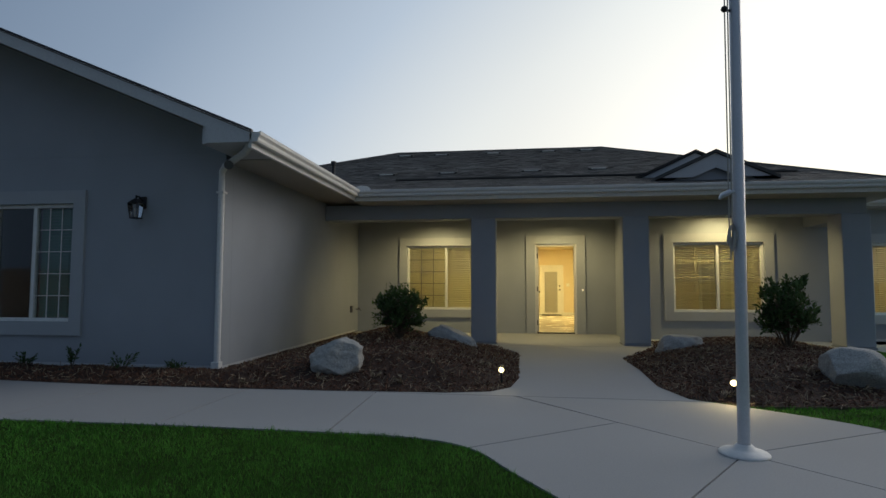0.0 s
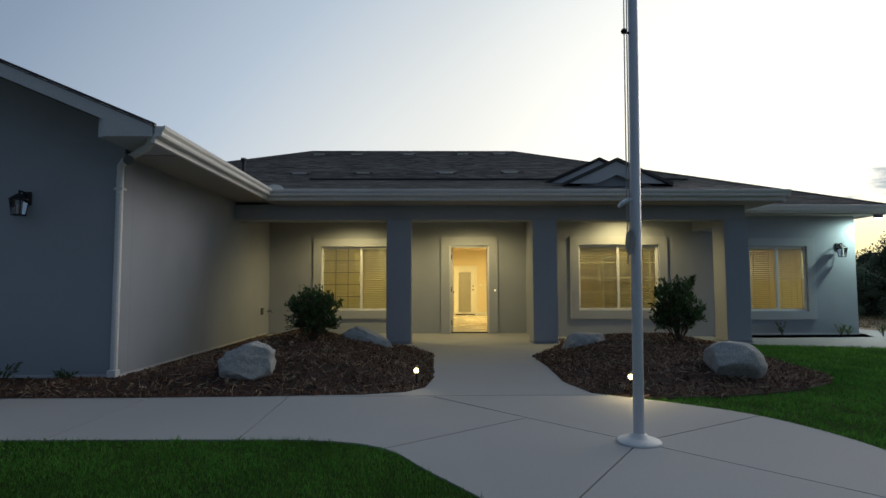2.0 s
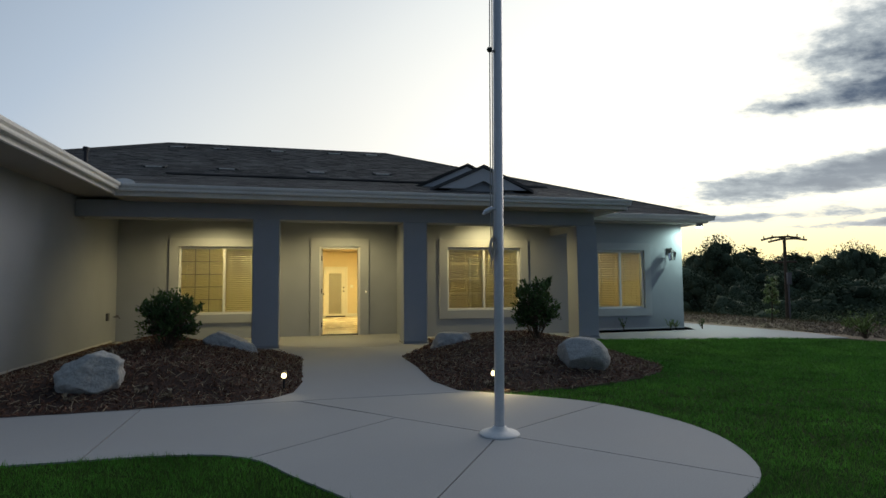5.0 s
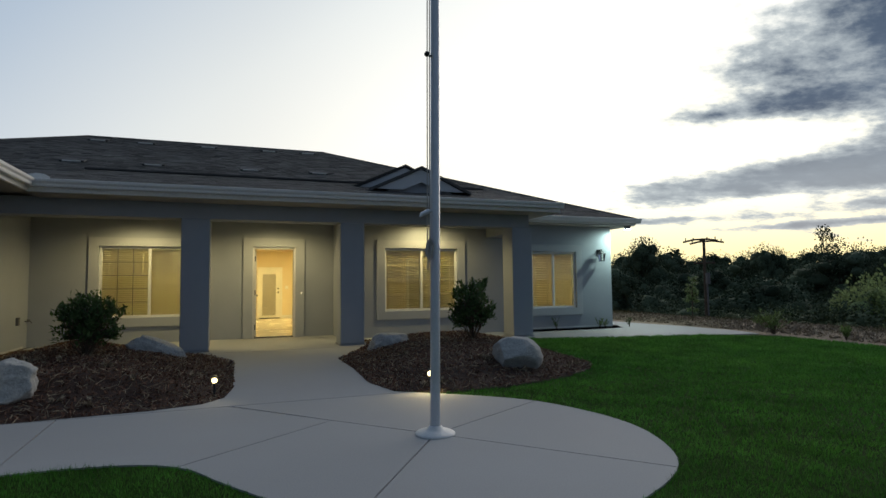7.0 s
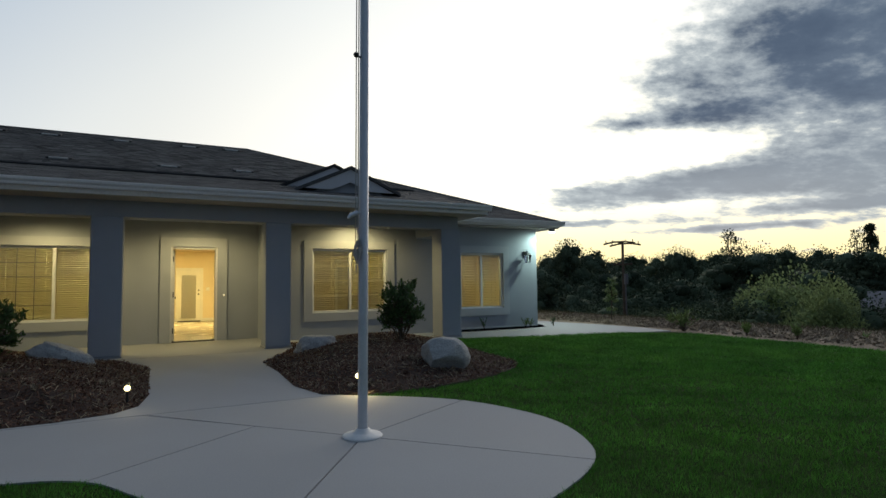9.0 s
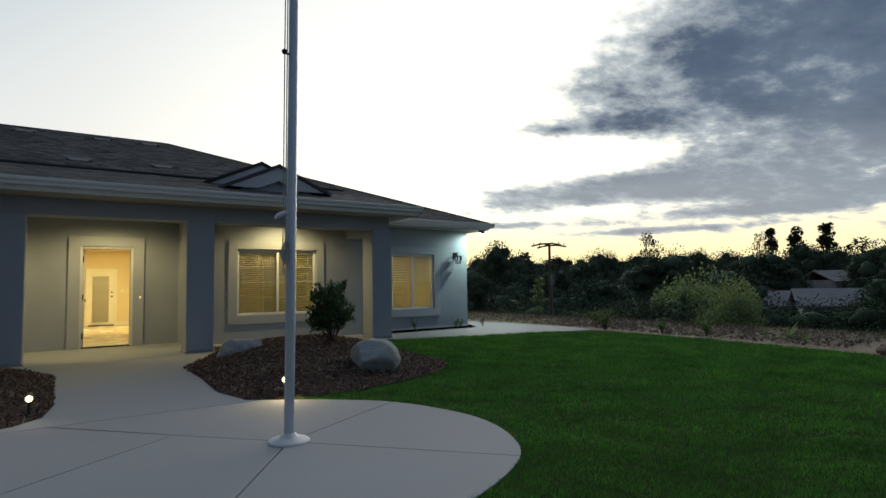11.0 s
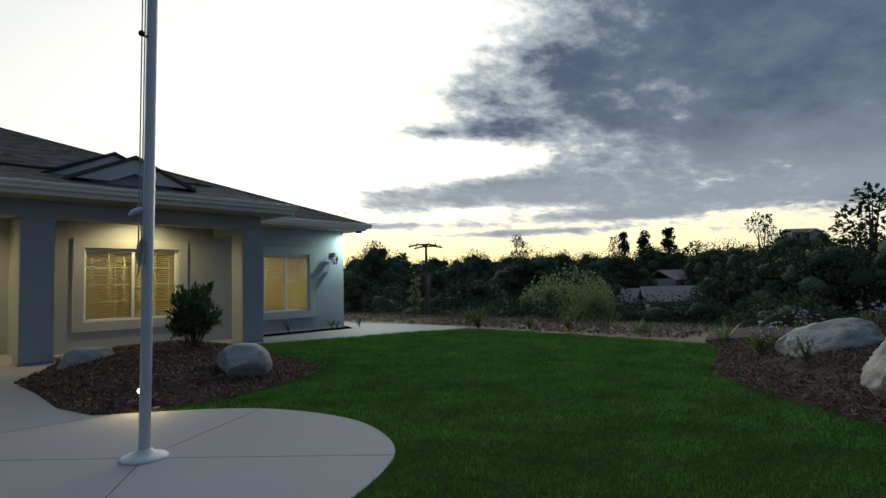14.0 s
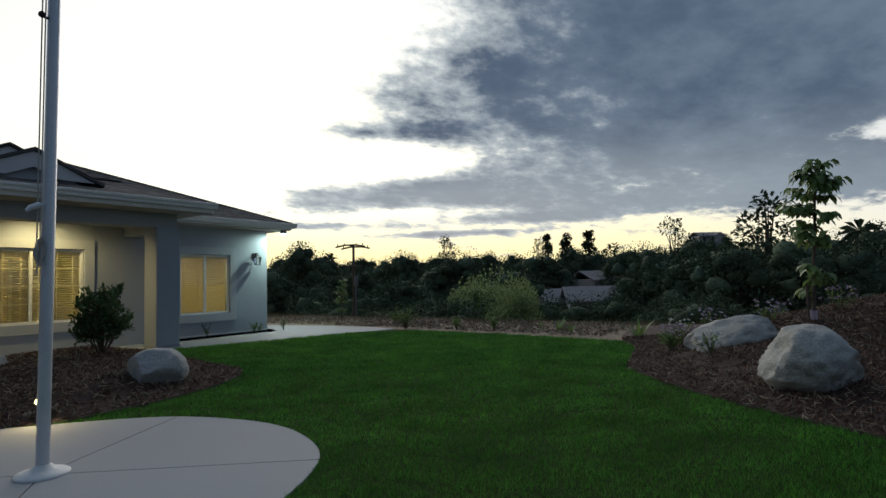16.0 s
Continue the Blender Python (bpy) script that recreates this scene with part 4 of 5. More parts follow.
# wing gable edge: rake board with a boxed return
zr = lambda x: 3.06 + WS * (-3.25 - x)
bm = bmesh.new()
prism(bm, [(-3.26, 6.56, zr(-3.26) - 0.02), (WRX, 6.56, zr(WRX) - 0.02), (WRX, 6.56, zr(WRX) - 0.175), (-3.83, 6.56, zr(-3.83) - 0.175), (-3.83, 6.56, 2.925), (-3.26, 6.56, 2.925)], (0, 0.04, 0))
structure("rake_board", bm, RAKE, "painted rake board with boxed eave return", "fascia")
bm = bmesh.new()
prism(bm, [(-3.29, 6.61, 2.93), (-3.9, 6.61, 2.93), (-3.9, 6.61, zr(-3.9) - 0.13), (-3.29, 6.61, zr(-3.29) - 0.12)], (0, 0.9, 0))
structure("eave_return", bm, RAKE, "boxed eave return at the wing corner", "fascia")
bm = bmesh.new()
prism(bm, [(-3.9, 6.61, zr(-3.9) - 0.12), (WRX, 6.61, zr(WRX) - 0.12), (WRX, 6.61, zr(WRX) - 0.14), (-3.9, 6.61, zr(-3.9) - 0.14)], (0, 0.94, 0))
structure("soffit_rake", bm, SOFFIT, "sloping soffit under the gable overhang", "soffit")
structure("drip_edge", prism(bmesh.new(), [(-3.22, 6.54, zr(-3.22)), (WRX, 6.54, zr(WRX)), (WRX, 6.54, zr(WRX) + 0.03), (-3.22, 6.54, zr(-3.22) + 0.03)], (0, 0.05, 0)), DARK_METAL, "dark shingle edge along the gable", "trim")

d = thing("downspout", "white rectangular downspout at the wing corner", "downspout")


pts = [(-3.34, 6.70, 2.96), (-3.35, 6.73, 2.90), (-3.44, 6.82, 2.855), (-4.02, 7.39, 2.82), (-4.11, 7.47, 2.76), (-4.12, 7.485, 2.62), (-4.12, 7.485, 0.06)]
part("pipe", tubed(pts, 0.045, 12), FASCIA, d)
part("shoe", boxed(-4.18, -4.06, 7.42, 7.53, 0.0, 0.12, bevel=0.01), FASCIA, d)
for z in (2.45,):
    part("strap", boxed(-4.175, -4.065, 7.44, 7.546, z, z + 0.03), FASCIA, d)


def false_gable(cx, y, half, base, peak, deep, label):
    t = thing("roof_gable", label, "gable", "decorative roof gables")
    h = peak - base
    k = 0.30
    bm = bmesh.new()
    for s in (-1, 1):
        prism(bm, [(cx, y, peak - 0.05), (cx + s * half, y, base - 0.05), (cx + s * (half - 2 * k * 1.05), y, base - 0.05), (cx, y, peak - 0.05 - k)], (0, 0.05, 0))
    part("rake", bm, RAKE, t)
    bm = bmesh.new()
    prism(bm, [(cx - half * 0.8, y + 0.12, base - 0.1), (cx + half * 0.8, y + 0.12, base - 0.1), (cx, y + 0.12, peak - 0.2)], (0, 0.05, 0))
    part("infill", bm, STUCCO, t)
    bm = bmesh.new()
    e = half + 0.16
    for s in (-1, 1):
        prism(bm, [(cx, y - 0.05, peak + 0.03), (cx + s * e, y - 0.05, peak + 0.03 - h * e / half), (cx + s * e, y - 0.05, peak - 0.04 - h * e / half), (cx, y - 0.05, peak - 0.04)], (0, deep, 0))
    part("cap", bm, SHINGLE, t)


false_gable(4.08, 12.4, 1.08, 3.49, 3.99, 2.2, "small false roof gable with pale rake boards")
false_gable(4.13, 13.9, 1.22, 3.78, 4.34, 2.5, "second false roof gable behind the first")


def roof_z(y):
    return EAVE + S * (y - 12.7)


def vent(x, y):
    v = thing("roof_vent", "low metal roof vent among the shingles", "roof vent", "roof vents", at=pose(x, y, roof_z(y) + 0.02, math.degrees(math.atan(S)), 0, 0))
    bm = boxed(-0.27, 0.27, -0.13, 0.16, -0.02, 0.03, bevel=0.008)
    part("hood", bm, SHINGLE, v)
    part("lip", boxed(-0.20, 0.20, -0.150, -0.131, 0.004, 0.030), FASCIA, v, "pale front lip")


for x, y in VENTS_LOW + VENTS_HIGH:
    vent(x, y)
v = thing("vent_pipe", "dark plumbing vent pipe on the roof", "vent pipe", at=(-5.06, 14.9, roof_z(14.9)))
part("pipe", tubed([(0, 0, -0.05), (0, 0, 0.62)], 0.045, 12), DARK_METAL, v)
part("cap", tubed([(0, 0, 0.60), (0, 0, 0.70)], 0.07, 12), DARK_METAL, v)
g = thing("gutter_splash_guard", "white metal splash guard in the gutter corner", "splash guard")
bm = bmesh.new()
prism(bm, [(-3.24, 10.96, 3.05), (-3.24, 10.96, 3.13), (-3.12, 10.96, 3.155), (-3.0, 10.96, 3.14), (-2.93, 10.96, 3.10), (-2.93, 10.96, 3.05)], (0, 0.012, 0))
part("plate", bm, FASCIA, g)


# ---- wall lanterns and small fittings ----
def lantern(x, y, z, label):
    l = thing("wall_lantern", label, "wall lantern", "wall lanterns", at=(x, y, z))
    part("back_plate", boxed(-0.06, 0.06, -0.025, 0.0, -0.02, 0.16, bevel=0.012), BLACK, l)
    part("arm", tubed([(0, -0.02, 0.10), (0, -0.10, 0.15), (0, -0.15, 0.13), (0, -0.15, 0.09)], 0.012, 8), BLACK, l)
    bm = bmesh.new()
    bmesh.ops.create_cone(bm, cap_ends=True, segments=4, radius1=0.115, radius2=0.03, depth=0.07, matrix=pose(0, -0.15, 0.075, 0, 0, 45))
    part("roof", bm, BLACK, l)
    part("finial", tubed([(0, -0.15, 0.11), (0, -0.15, 0.16)], 0.012, 8), BLACK, l)
    bm = bmesh.new()
    for sx in (-1, 1):
        for sy in (-1, 1):
            tube(bm, [(sx * 0.075, -0.15 + sy * 0.075, 0.045), (sx * 0.052, -0.15 + sy * 0.052, -0.16)], 0.007, 6)
    box(bm, -0.06, 0.06, -0.21, -0.09, -0.175, -0.158)
    cage = part("cage", bm, BLACK, l)
    bm = bmesh.new()
    bmesh.ops.create_cone(bm, cap_ends=False, segments=4, radius1=0.07, radius2=0.10, depth=0.20, matrix=pose(0, -0.15, -0.058, 0, 0, 45))
    p = part("glass", bm, GLASS, cage)
    p.visible_shadow = False
    part("candle", tubed([(0, -0.15, -0.155), (0, -0.15, -0.03)], 0.012, 8), WHITE, cage)


lantern(-5.36, WING_Y, 2.28, "black wall lantern, unlit, on the gable wall")
lantern(9.56, RIGHT_Y, 2.0, "black wall lantern on the far wing wall")
o = thing("outdoor_outlet", "covered outlet box on the wing side wall", "outlet")
part("cover", boxed(WING_X, WING_X + 0.05, 13.48, 13.58, 0.50, 0.66, bevel=0.008), VENT_METAL, o)
part("hinge_bar", boxed(WING_X + 0.05, WING_X + 0.056, 13.49, 13.57, 0.64, 0.655), DARK_METAL, o)
o = thing("hose_bib", "small brass hose tap on the wing wall", "tap")
part("spout", tubed([(WING_X, 14.0, 0.56), (WING_X + 0.10, 14.0, 0.56), (WING_X + 0.13, 14.0, 0.52)], 0.014, 8), VENT_METAL, o)
part("wheel", tubed([(WING_X + 0.07, 14.0, 0.575), (WING_X + 0.07, 14.0, 0.60)], 0.03, 10), VENT_METAL, o)
f = thing("floodlight", "lit cool-white floodlight under the corner eave", "floodlight")
part("housing", boxed(10.19, 10.33, 12.77, 12.89, 2.71, 2.80, bevel=0.01), VENT_METAL, f)
part("lens", boxed(10.20, 10.32, 12.78, 12.88, 2.69, 2.709), FLOOD, f)
f = thing("eave_floodlight", "small grey floodlight under the wing eave corner", "floodlight")
part("head", tubed([(-3.85, 7.2, 2.80), (-3.80, 7.08, 2.76)], [0.05, 0.06], 12), VENT_METAL, f)
part("bracket", boxed(-3.89, -3.83, 7.18, 7.26, 2.80, 2.86), VENT_METAL, f)


# ---- flagpole ----
def flagpole():
    f = thing("flagpole", "tall tapered aluminium flagpole with rope on a round flash collar", "flagpole", at=pose(1.568, 4.47, 0, 0.57, 0.35, 0))
    part("pole", tubed([(0, 0, 0), (0, 0, 1.5), (0, 0, 4.0), (0, 0, 7.5)], [0.0415, 0.0405, 0.0385, 0.034], 28), POLE, f)
    prof = [(0.166, 0.0), (0.166, 0.010), (0.155, 0.020), (0.105, 0.034), (0.072, 0.046), (0.056, 0.066), (0.044, 0.072)]
    bm = bmesh.new()
    rings = [[bm.verts.new((r * math.cos(k * math.tau / 36), r * math.sin(k * math.tau / 36), z)) for k in range(36)] for r, z in prof]
    for a, b in zip(rings, rings[1:]):
        for k in range(36):
            bm.faces.new((a[k], a[(k + 1) % 36], b[(k + 1) % 36], b[k]))
    bm.faces.new(rings[0][::-1])
    part("collar", bm, WHITE, f, "white spun flash collar", True)
    for dx, dy in ((-0.072, -0.012), (-0.058, -0.03)):
        rope = part("rope", tubed([(dx, dy, 1.45), (dx * 1.05, dy, 3.0), (dx, dy, 7.4)], 0.005, 6), SOFFIT, f)
    part("cleat", tubed([(-0.145, -0.03, 1.80), (-0.12, -0.028, 1.825), (-0.07, -0.02, 1.85), (-0.03, -0.01, 1.855)], [0.010, 0.019, 0.021, 0.013], 10), POLE, f)
    r = random.Random(4)
    bm = bmesh.new()
    for k in range(9):
        w, lo, hi = r.uniform(0.012, 0.034), 1.42 + r.uniform(0, 0.05), 1.60 + r.uniform(-0.02, 0.04)
        cx, cy = -0.062 + r.uniform(-0.012, 0.008), -0.03 + r.uniform(-0.02, 0.02)
        tube(bm, [(cx, cy, lo), (cx - w, cy, lo + 0.06), (cx - w * 0.9, cy, hi - 0.05), (cx, cy, hi), (cx + w * 0.7, cy - 0.01, hi - 0.07), (cx + w * 0.5, cy - 0.01, lo + 0.05), (cx, cy, lo)], 0.006, 6)
    tube(bm, [(-0.10, -0.03, 1.50), (-0.045, -0.045, 1.53), (-0.03, -0.02, 1.515)], 0.008, 6)
    tube(bm, [(-0.07, -0.03, 1.44), (-0.075, -0.03, 1.36)], 0.007, 6)
    part("rope_wrap", bm, SOFFIT, rope, "rope wound in a bundle")
    bm = bmesh.new()
    bmesh.ops.create_icosphere(bm, subdivisions=2, radius=0.024, matrix=Matrix.Translation((-0.078, -0.014, 3.20)))
    part("toggle", bm, BLACK, rope, "black rope toggle", True)
    part("clamp", tubed([(-0.075, -0.012, 3.19), (-0.035, -0.005, 3.19)], 0.010, 8), BLACK, f)


flagpole()


def bullet_light(x, y, z, turn, label):
    b = thing("landscape_light", label, "landscape light", "landscape lights", at=pose(x, y, z, 0, 0, turn))
    part("stake", tubed([(0, 0, -0.12), (0, 0, 0.07)], 0.012, 8), BLACK, b)
    hood = part("hood", tubed([(0, 0.09, 0.105), (0, -0.02, 0.09), (0, -0.07, 0.085)], [0.028, 0.038, 0.04], 16, caps=False), BLACK, b)
    part("lens", tubed([(0, -0.058, 0.086), (0, -0.062, 0.086)], 0.031, 16), BULB, hood)


bullet_light(-0.21, 7.0, 0.09, 0, "lit bullet spotlight staked in the mulch")
bullet_light(2.19, 6.40, 0.10, -20, "lit bullet spotlight staked behind the flagpole")


# ---- boulders ----
def boulder(x, y, z, size, seed, turn, mat, label, cuts=7, tilt=0, rough=1.0):
    r = random.Random(seed)
    bm = bmesh.new()
    bmesh.ops.create_icosphere(bm, subdivisions=5, radius=1.0)
    planes = [(Vector((r.gauss(0, 1), r.gauss(0, 1), r.gauss(0.2, 0.8))).normalized(), r.uniform(0.66, 0.9)) for _ in range(cuts)]
    for v in bm.verts:
        n0 = v.co.normalized()
        p = v.co.copy()
        for n, d in planes:
            e = p.dot(n) - d
            if e > 0:
                p -= n * e * 0.95
        k = 1 + 0.10 * rough * noise.noise(n0 * 1.6 + Vector((seed, 0, 0))) + 0.07 * rough * noise.noise(n0 * 4 + Vector((0, seed, 0))) + 0.035 * rough * noise.noise(n0 * 11 + Vector((0, 0, seed))) + 0.010 * noise.noise(n0 * 25)
        p *= k
        v.co = Vector((p.x * size[0] / 2, p.y * size[1] / 2, p.z * size[2] / 2))
    ob = part("boulder", bm, mat, None, "", True)
    ob.matrix_basis = pose(x, y, z, 0, tilt, turn)
    return tagged(ob, label, "boulder", "garden boulders")


boulder(-2.25, 7.08, 0.24, (0.74, 0.58, 0.54), 3, 20, ROCK_PALE, "pale angular granite boulder on the mulch", 12, -12)
boulder(-1.06, 9.85, 0.17, (1.15, 0.5, 0.48), 5, -12, ROCK2, "long grey boulder sloping out of the mound", 6, 26)
boulder(2.60, 9.9, 0.15, (0.74, 0.6, 0.56), 8, 10, ROCK2, "low rounded grey boulder half sunk in mulch", 5, -14)
boulder(3.70, 7.10, 0.21, (0.80, 0.68, 0.57), 12, 5, ROCK2, "rounded speckled granite boulder at the bed edge", 4, 0, 0.5)
boulder(9.02, 1.33, 0.31, (1.35, 1.1, 0.60), 17, 118, ROCK, "large pale boulder on the sloping bed", 7, 16)
boulder(6.86, 0.27, 0.33, (1.06, 1.0, 0.72), 23, 40, ROCK, "large blocky pale boulder at the bed front", 8, 0)


# ---- planting ----
def leaf_mesh(name, spots, size, mat, seed, aspect=0.38, fold=0.25, droop=0.0):
    """spots: (place, outward). One pointed, folded leaf at each."""
    r = random.Random(seed)
    verts, faces = [], []
    for p, out in spots:
        l = size * r.uniform(0.6, 1.25)
        d = (out + Vector((r.gauss(0, 0.45), r.gauss(0, 0.45), r.gauss(0.1, 0.4) - droop))).normalized()
        sdir = d.cross(Vector((r.gauss(0, 0.4), r.gauss(0, 0.4), 1))).normalized()
        n = sdir.cross(d)
        w = l * aspect / 2
        k = len(verts)
        verts += [tuple(q) for q in (p, p + d * l * 0.45 + sdir * w + n * w * fold, p + d * l, p + d * l * 0.45 - sdir * w + n * w * fold)]
        faces += [(k, k + 1, k + 2), (k, k + 2, k + 3)]
    return mesh_of(name, verts, faces, mat)


def shrub(x, y, z, wide, tall, seed, label, leaves=3000, size=0.07):
    """Many upright stems that fork into leafy twigs, filling an uneven oval."""
    r = random.Random(seed)
    s_ = thing("shrub", label, "shrub", at=(x, y, z))
    twigs = []
    for i in range(20):
        stems = bmesh.new()
        a = i * 2.4 + r.uniform(-0.4, 0.4)
        f = (i + 0.5) / 20
        top = Vector((math.cos(a) * wide * 0.30 * math.sqrt(f), math.sin(a) * wide * 0.30 * math.sqrt(f), tall * (0.74 - 0.36 * f + r.uniform(-0.08, 0.08))))
        foot = Vector((r.uniform(-.04, .04), r.uniform(-.04, .04), -0.05))
        knee = foot.lerp(top, 0.5) + Vector((top.x, top.y, 0)) * 0.15
        tube(stems, [foot, knee, top], [0.011, 0.008, 0.005], 5)
        for k in range(8):
            b = knee.lerp(top, r.uniform(-0.5, 1.0))
            th, ph = r.uniform(0, math.tau), r.uniform(-0.75, 1.2)
            rr = r.uniform(0.72, 1.06) * (1 + 0.14 * noise.noise(Vector((math.cos(th) * 1.5, math.sin(th) * 1.5, ph + seed))))
            e = Vector((math.cos(th) * math.cos(ph) * wide / 2 * rr, math.sin(th) * math.cos(ph) * wide / 2 * rr, tall * (0.48 + 0.50 * math.sin(ph) * rr)))
            e = b.lerp(e, 0.85 if (e - b).length < wide * 0.75 else 0.55)
            e.z = max(e.z, 0.04)
            tube(stems, [b, b.lerp(e, 0.5) + Vector((0, 0, -0.01)), e], [0.005, 0.004, 0.002], 4)
            twigs.append((b, e))
        part("stem", stems, BARK, s_)
    spots = []
    for b, e in twigs:
        d = (e - b).normalized()
        for k in range(leaves // len(twigs)):
            p = b.lerp(e, 0.35 + 0.68 * math.sqrt(r.random())) + Vector((r.gauss(0, .02), r.gauss(0, .02), r.gauss(0, .02)))
            if p.z > 0.02:
                spots.append((p, (d * 0.6 + Vector((r.gauss(0, .5), r.gauss(0, .5), 0.45))).normalized()))
    ob = new("foliage", leaf_mesh("foliage", spots, size, LEAF, seed + 1, 0.46, 0.35))
    ob.parent = s_
    return s_


shrub(-1.96, 9.3, h_left(-1.96, 9.3), 1.02, 1.0, 31, "dense dark green evergreen shrub on the mulch mound", 2900, 0.080)
shrub(3.99, 9.3, h_right(3.99, 9.3), 0.96, 1.24, 37, "open dark green evergreen shrub on the mound", 2600, 0.088)


def tuft(x, y, z, wide, tall, n, seed, mat, name, label, size, category="plant"):
    r = random.Random(seed)
    t = thing(name, label, category, at=(x, y, z))
    spots = []
    bm = bmesh.new()
    for i in range(max(4, n // 12)):
        a, l = r.uniform(0, math.tau), r.uniform(0.1, 1)
        e = Vector((math.cos(a) * wide / 2 * l, math.sin(a) * wide / 2 * l, tall * r.uniform(0.5, 1)))
        tube(bm, [(0, 0, -0.03), e * 0.5 + Vector((0, 0, 0.02)), e], [0.005, 0.004, 0.002], 4)
        for k in range(12):
            p = e * r.uniform(0.3, 1.0)
            spots.append((p, Vector((p.x, p.y, 0.3 * tall)).normalized()))
    part("stem_cluster", bm, BARK, t)
    ob = new("foliage", leaf_mesh("foliage", spots, size, mat, seed))
    ob.parent = t
    return t


for x, y, w_, h_, sd in ((-5.15, 6.95, 0.42, 0.26, 41), (-6.0, 7.1, 0.25, 0.32, 42), (-6.7, 7.1, 0.3, 0.2, 43), (-4.5, 7.1, 0.25, 0.12, 44)):
    tuft(x, y, 0.04, w_, h_, 120, sd, LEAF, "small_shrub", "small green shrub in the strip below the wall", 0.06)
for x, y, sd in ((8.0, 12.95, 45), (9.35, 12.95, 46), (9.55, 12.98, 47), (10.3, 12.9, 48)):
    tuft(x, y, 0.0, 0.3, 0.28 if sd != 45 else 0.36, 90, sd, LEAF_TREE if sd in (46, 47) else LEAF, "small_shrub", "small young plant at the far wall foot", 0.06)
r = random.Random(9)
for i in range(14):
    x, y = scatter(BED_L, 1, 900 + i, lambda x, y: x > -3.8 and y < 10.5)[0]
    tuft(x, y, h_left(x, y), 0.28, 0.07, 50, 60 + i, TWIG, "ground_cover", "low wilted ground cover on the mulch", 0.05, "ground cover")
for i in range(12):
    x, y = scatter(BED_R, 1, 950 + i, lambda x, y: y < 10.5)[0]
    tuft(x, y, h_right(x, y), 0.28, 0.07, 50, 80 + i, TWIG, "ground_cover", "low wilted ground cover on the mound", 0.05, "ground cover")


def flowers(x, y, z, wide, seed, label, petal):
    t = tuft(x, y, z, wide, 0.30, 110, seed, LEAF_TREE, "flowering_plant", label, 0.06)
    r = random.Random(seed)
    spots = []
    for k in range(26):
        a, l = r.uniform(0, 6.28), r.uniform(0, 0.5) * wide
        c = Vector((math.cos(a) * l, math.sin(a) * l, r.uniform(0.18, 0.36)))
        spots += [(c, Vector((r.gauss(0, 1), r.gauss(0, 1), 0.6)).normalized()) for _ in range(6)]
    ob = new("blossom", leaf_mesh("blossom", spots, 0.035, petal, seed, 0.8))
    ob.parent = t


for x, y, w_, sd in ((10.0, 1.75, 0.6, 101), (9.7, 0.85, 0.6, 102), (9.6, 2.3, 0.4, 103), (9.9, 0.05, 0.5, 105), (9.2, 2.0, 0.35, 106)):
    flowers(x, y, h_far(x, y), w_, sd, "pale mauve flowering perennial among the boulders", FLOWER)
for x, y, w_, sd in ((8.15, 1.42, 0.36, 104), (10.1, 2.25, 0.45, 107)):
    flowers(x, y, h_far(x, y), w_, sd, "low plant with clustered white flowers on the mulch", WHITE_FLOWER)
for x, y, w_, h_, sd in ((11.96, 9.8, 0.78, 0.58, 111), (12.0, 8.15, 0.25, 0.30, 112), (12.05, 7.05, 0.25, 0.36, 113), (13.2, 11.2, 0.5, 0.4, 116), (9.08, 2.14, 0.4, 0.25, 117)):
    tuft(x, y, land(x, y) if x > 11 else h_far(x, y), w_, h_, 420 if w_ > 0.7 else 200, sd, LEAF_TREE, "young_plant", "young green plant in the dry soil strip", 0.085)


def spear_plant(x, y, z, tall, seed):
    """A rosette of long upright pointed leaves, each bent outward."""
    r = random.Random(seed)
    t = thing("spear_plant", "young plant with long upright green leaves on the bank", "plant", "spear plants", at=(x, y, z))
    for i in range(9):
        a, lean, l = i * 2.4 + r.uniform(-.3, .3), r.uniform(0.15, 0.75), tall * r.uniform(0.6, 1.05)
        d = Vector((math.cos(a) * lean, math.sin(a) * lean, 1)).normalized()
        sd = Vector((-math.sin(a), math.cos(a), 0))
        w = l * 0.085
        verts, faces = [], []
        for k, (f, ww) in enumerate(((0, 0.5), (0.35, 1.0), (0.7, 0.7), (1.0, 0.04))):
            c = d * l * f + Vector((math.cos(a), math.sin(a), -0.35)) * l * 0.28 * f * f
            verts += [tuple(c - sd * w * ww), tuple(c + sd * w * ww)]
            if k:
                faces.append((2 * k - 2, 2 * k - 1, 2 * k + 1, 2 * k))
        ob = new("leaf", mesh_of("leaf", verts, faces, LEAF_TREE))
        ob.parent = t


for x, y, h_, sd in ((12.42, 5.5, 0.42, 1), (12.25, 5.12, 0.32, 2), (11.40, 3.34, 0.52, 3), (12.9, 6.2, 0.24, 4)):
    spear_plant(x, y, land(x, y), h_, sd)


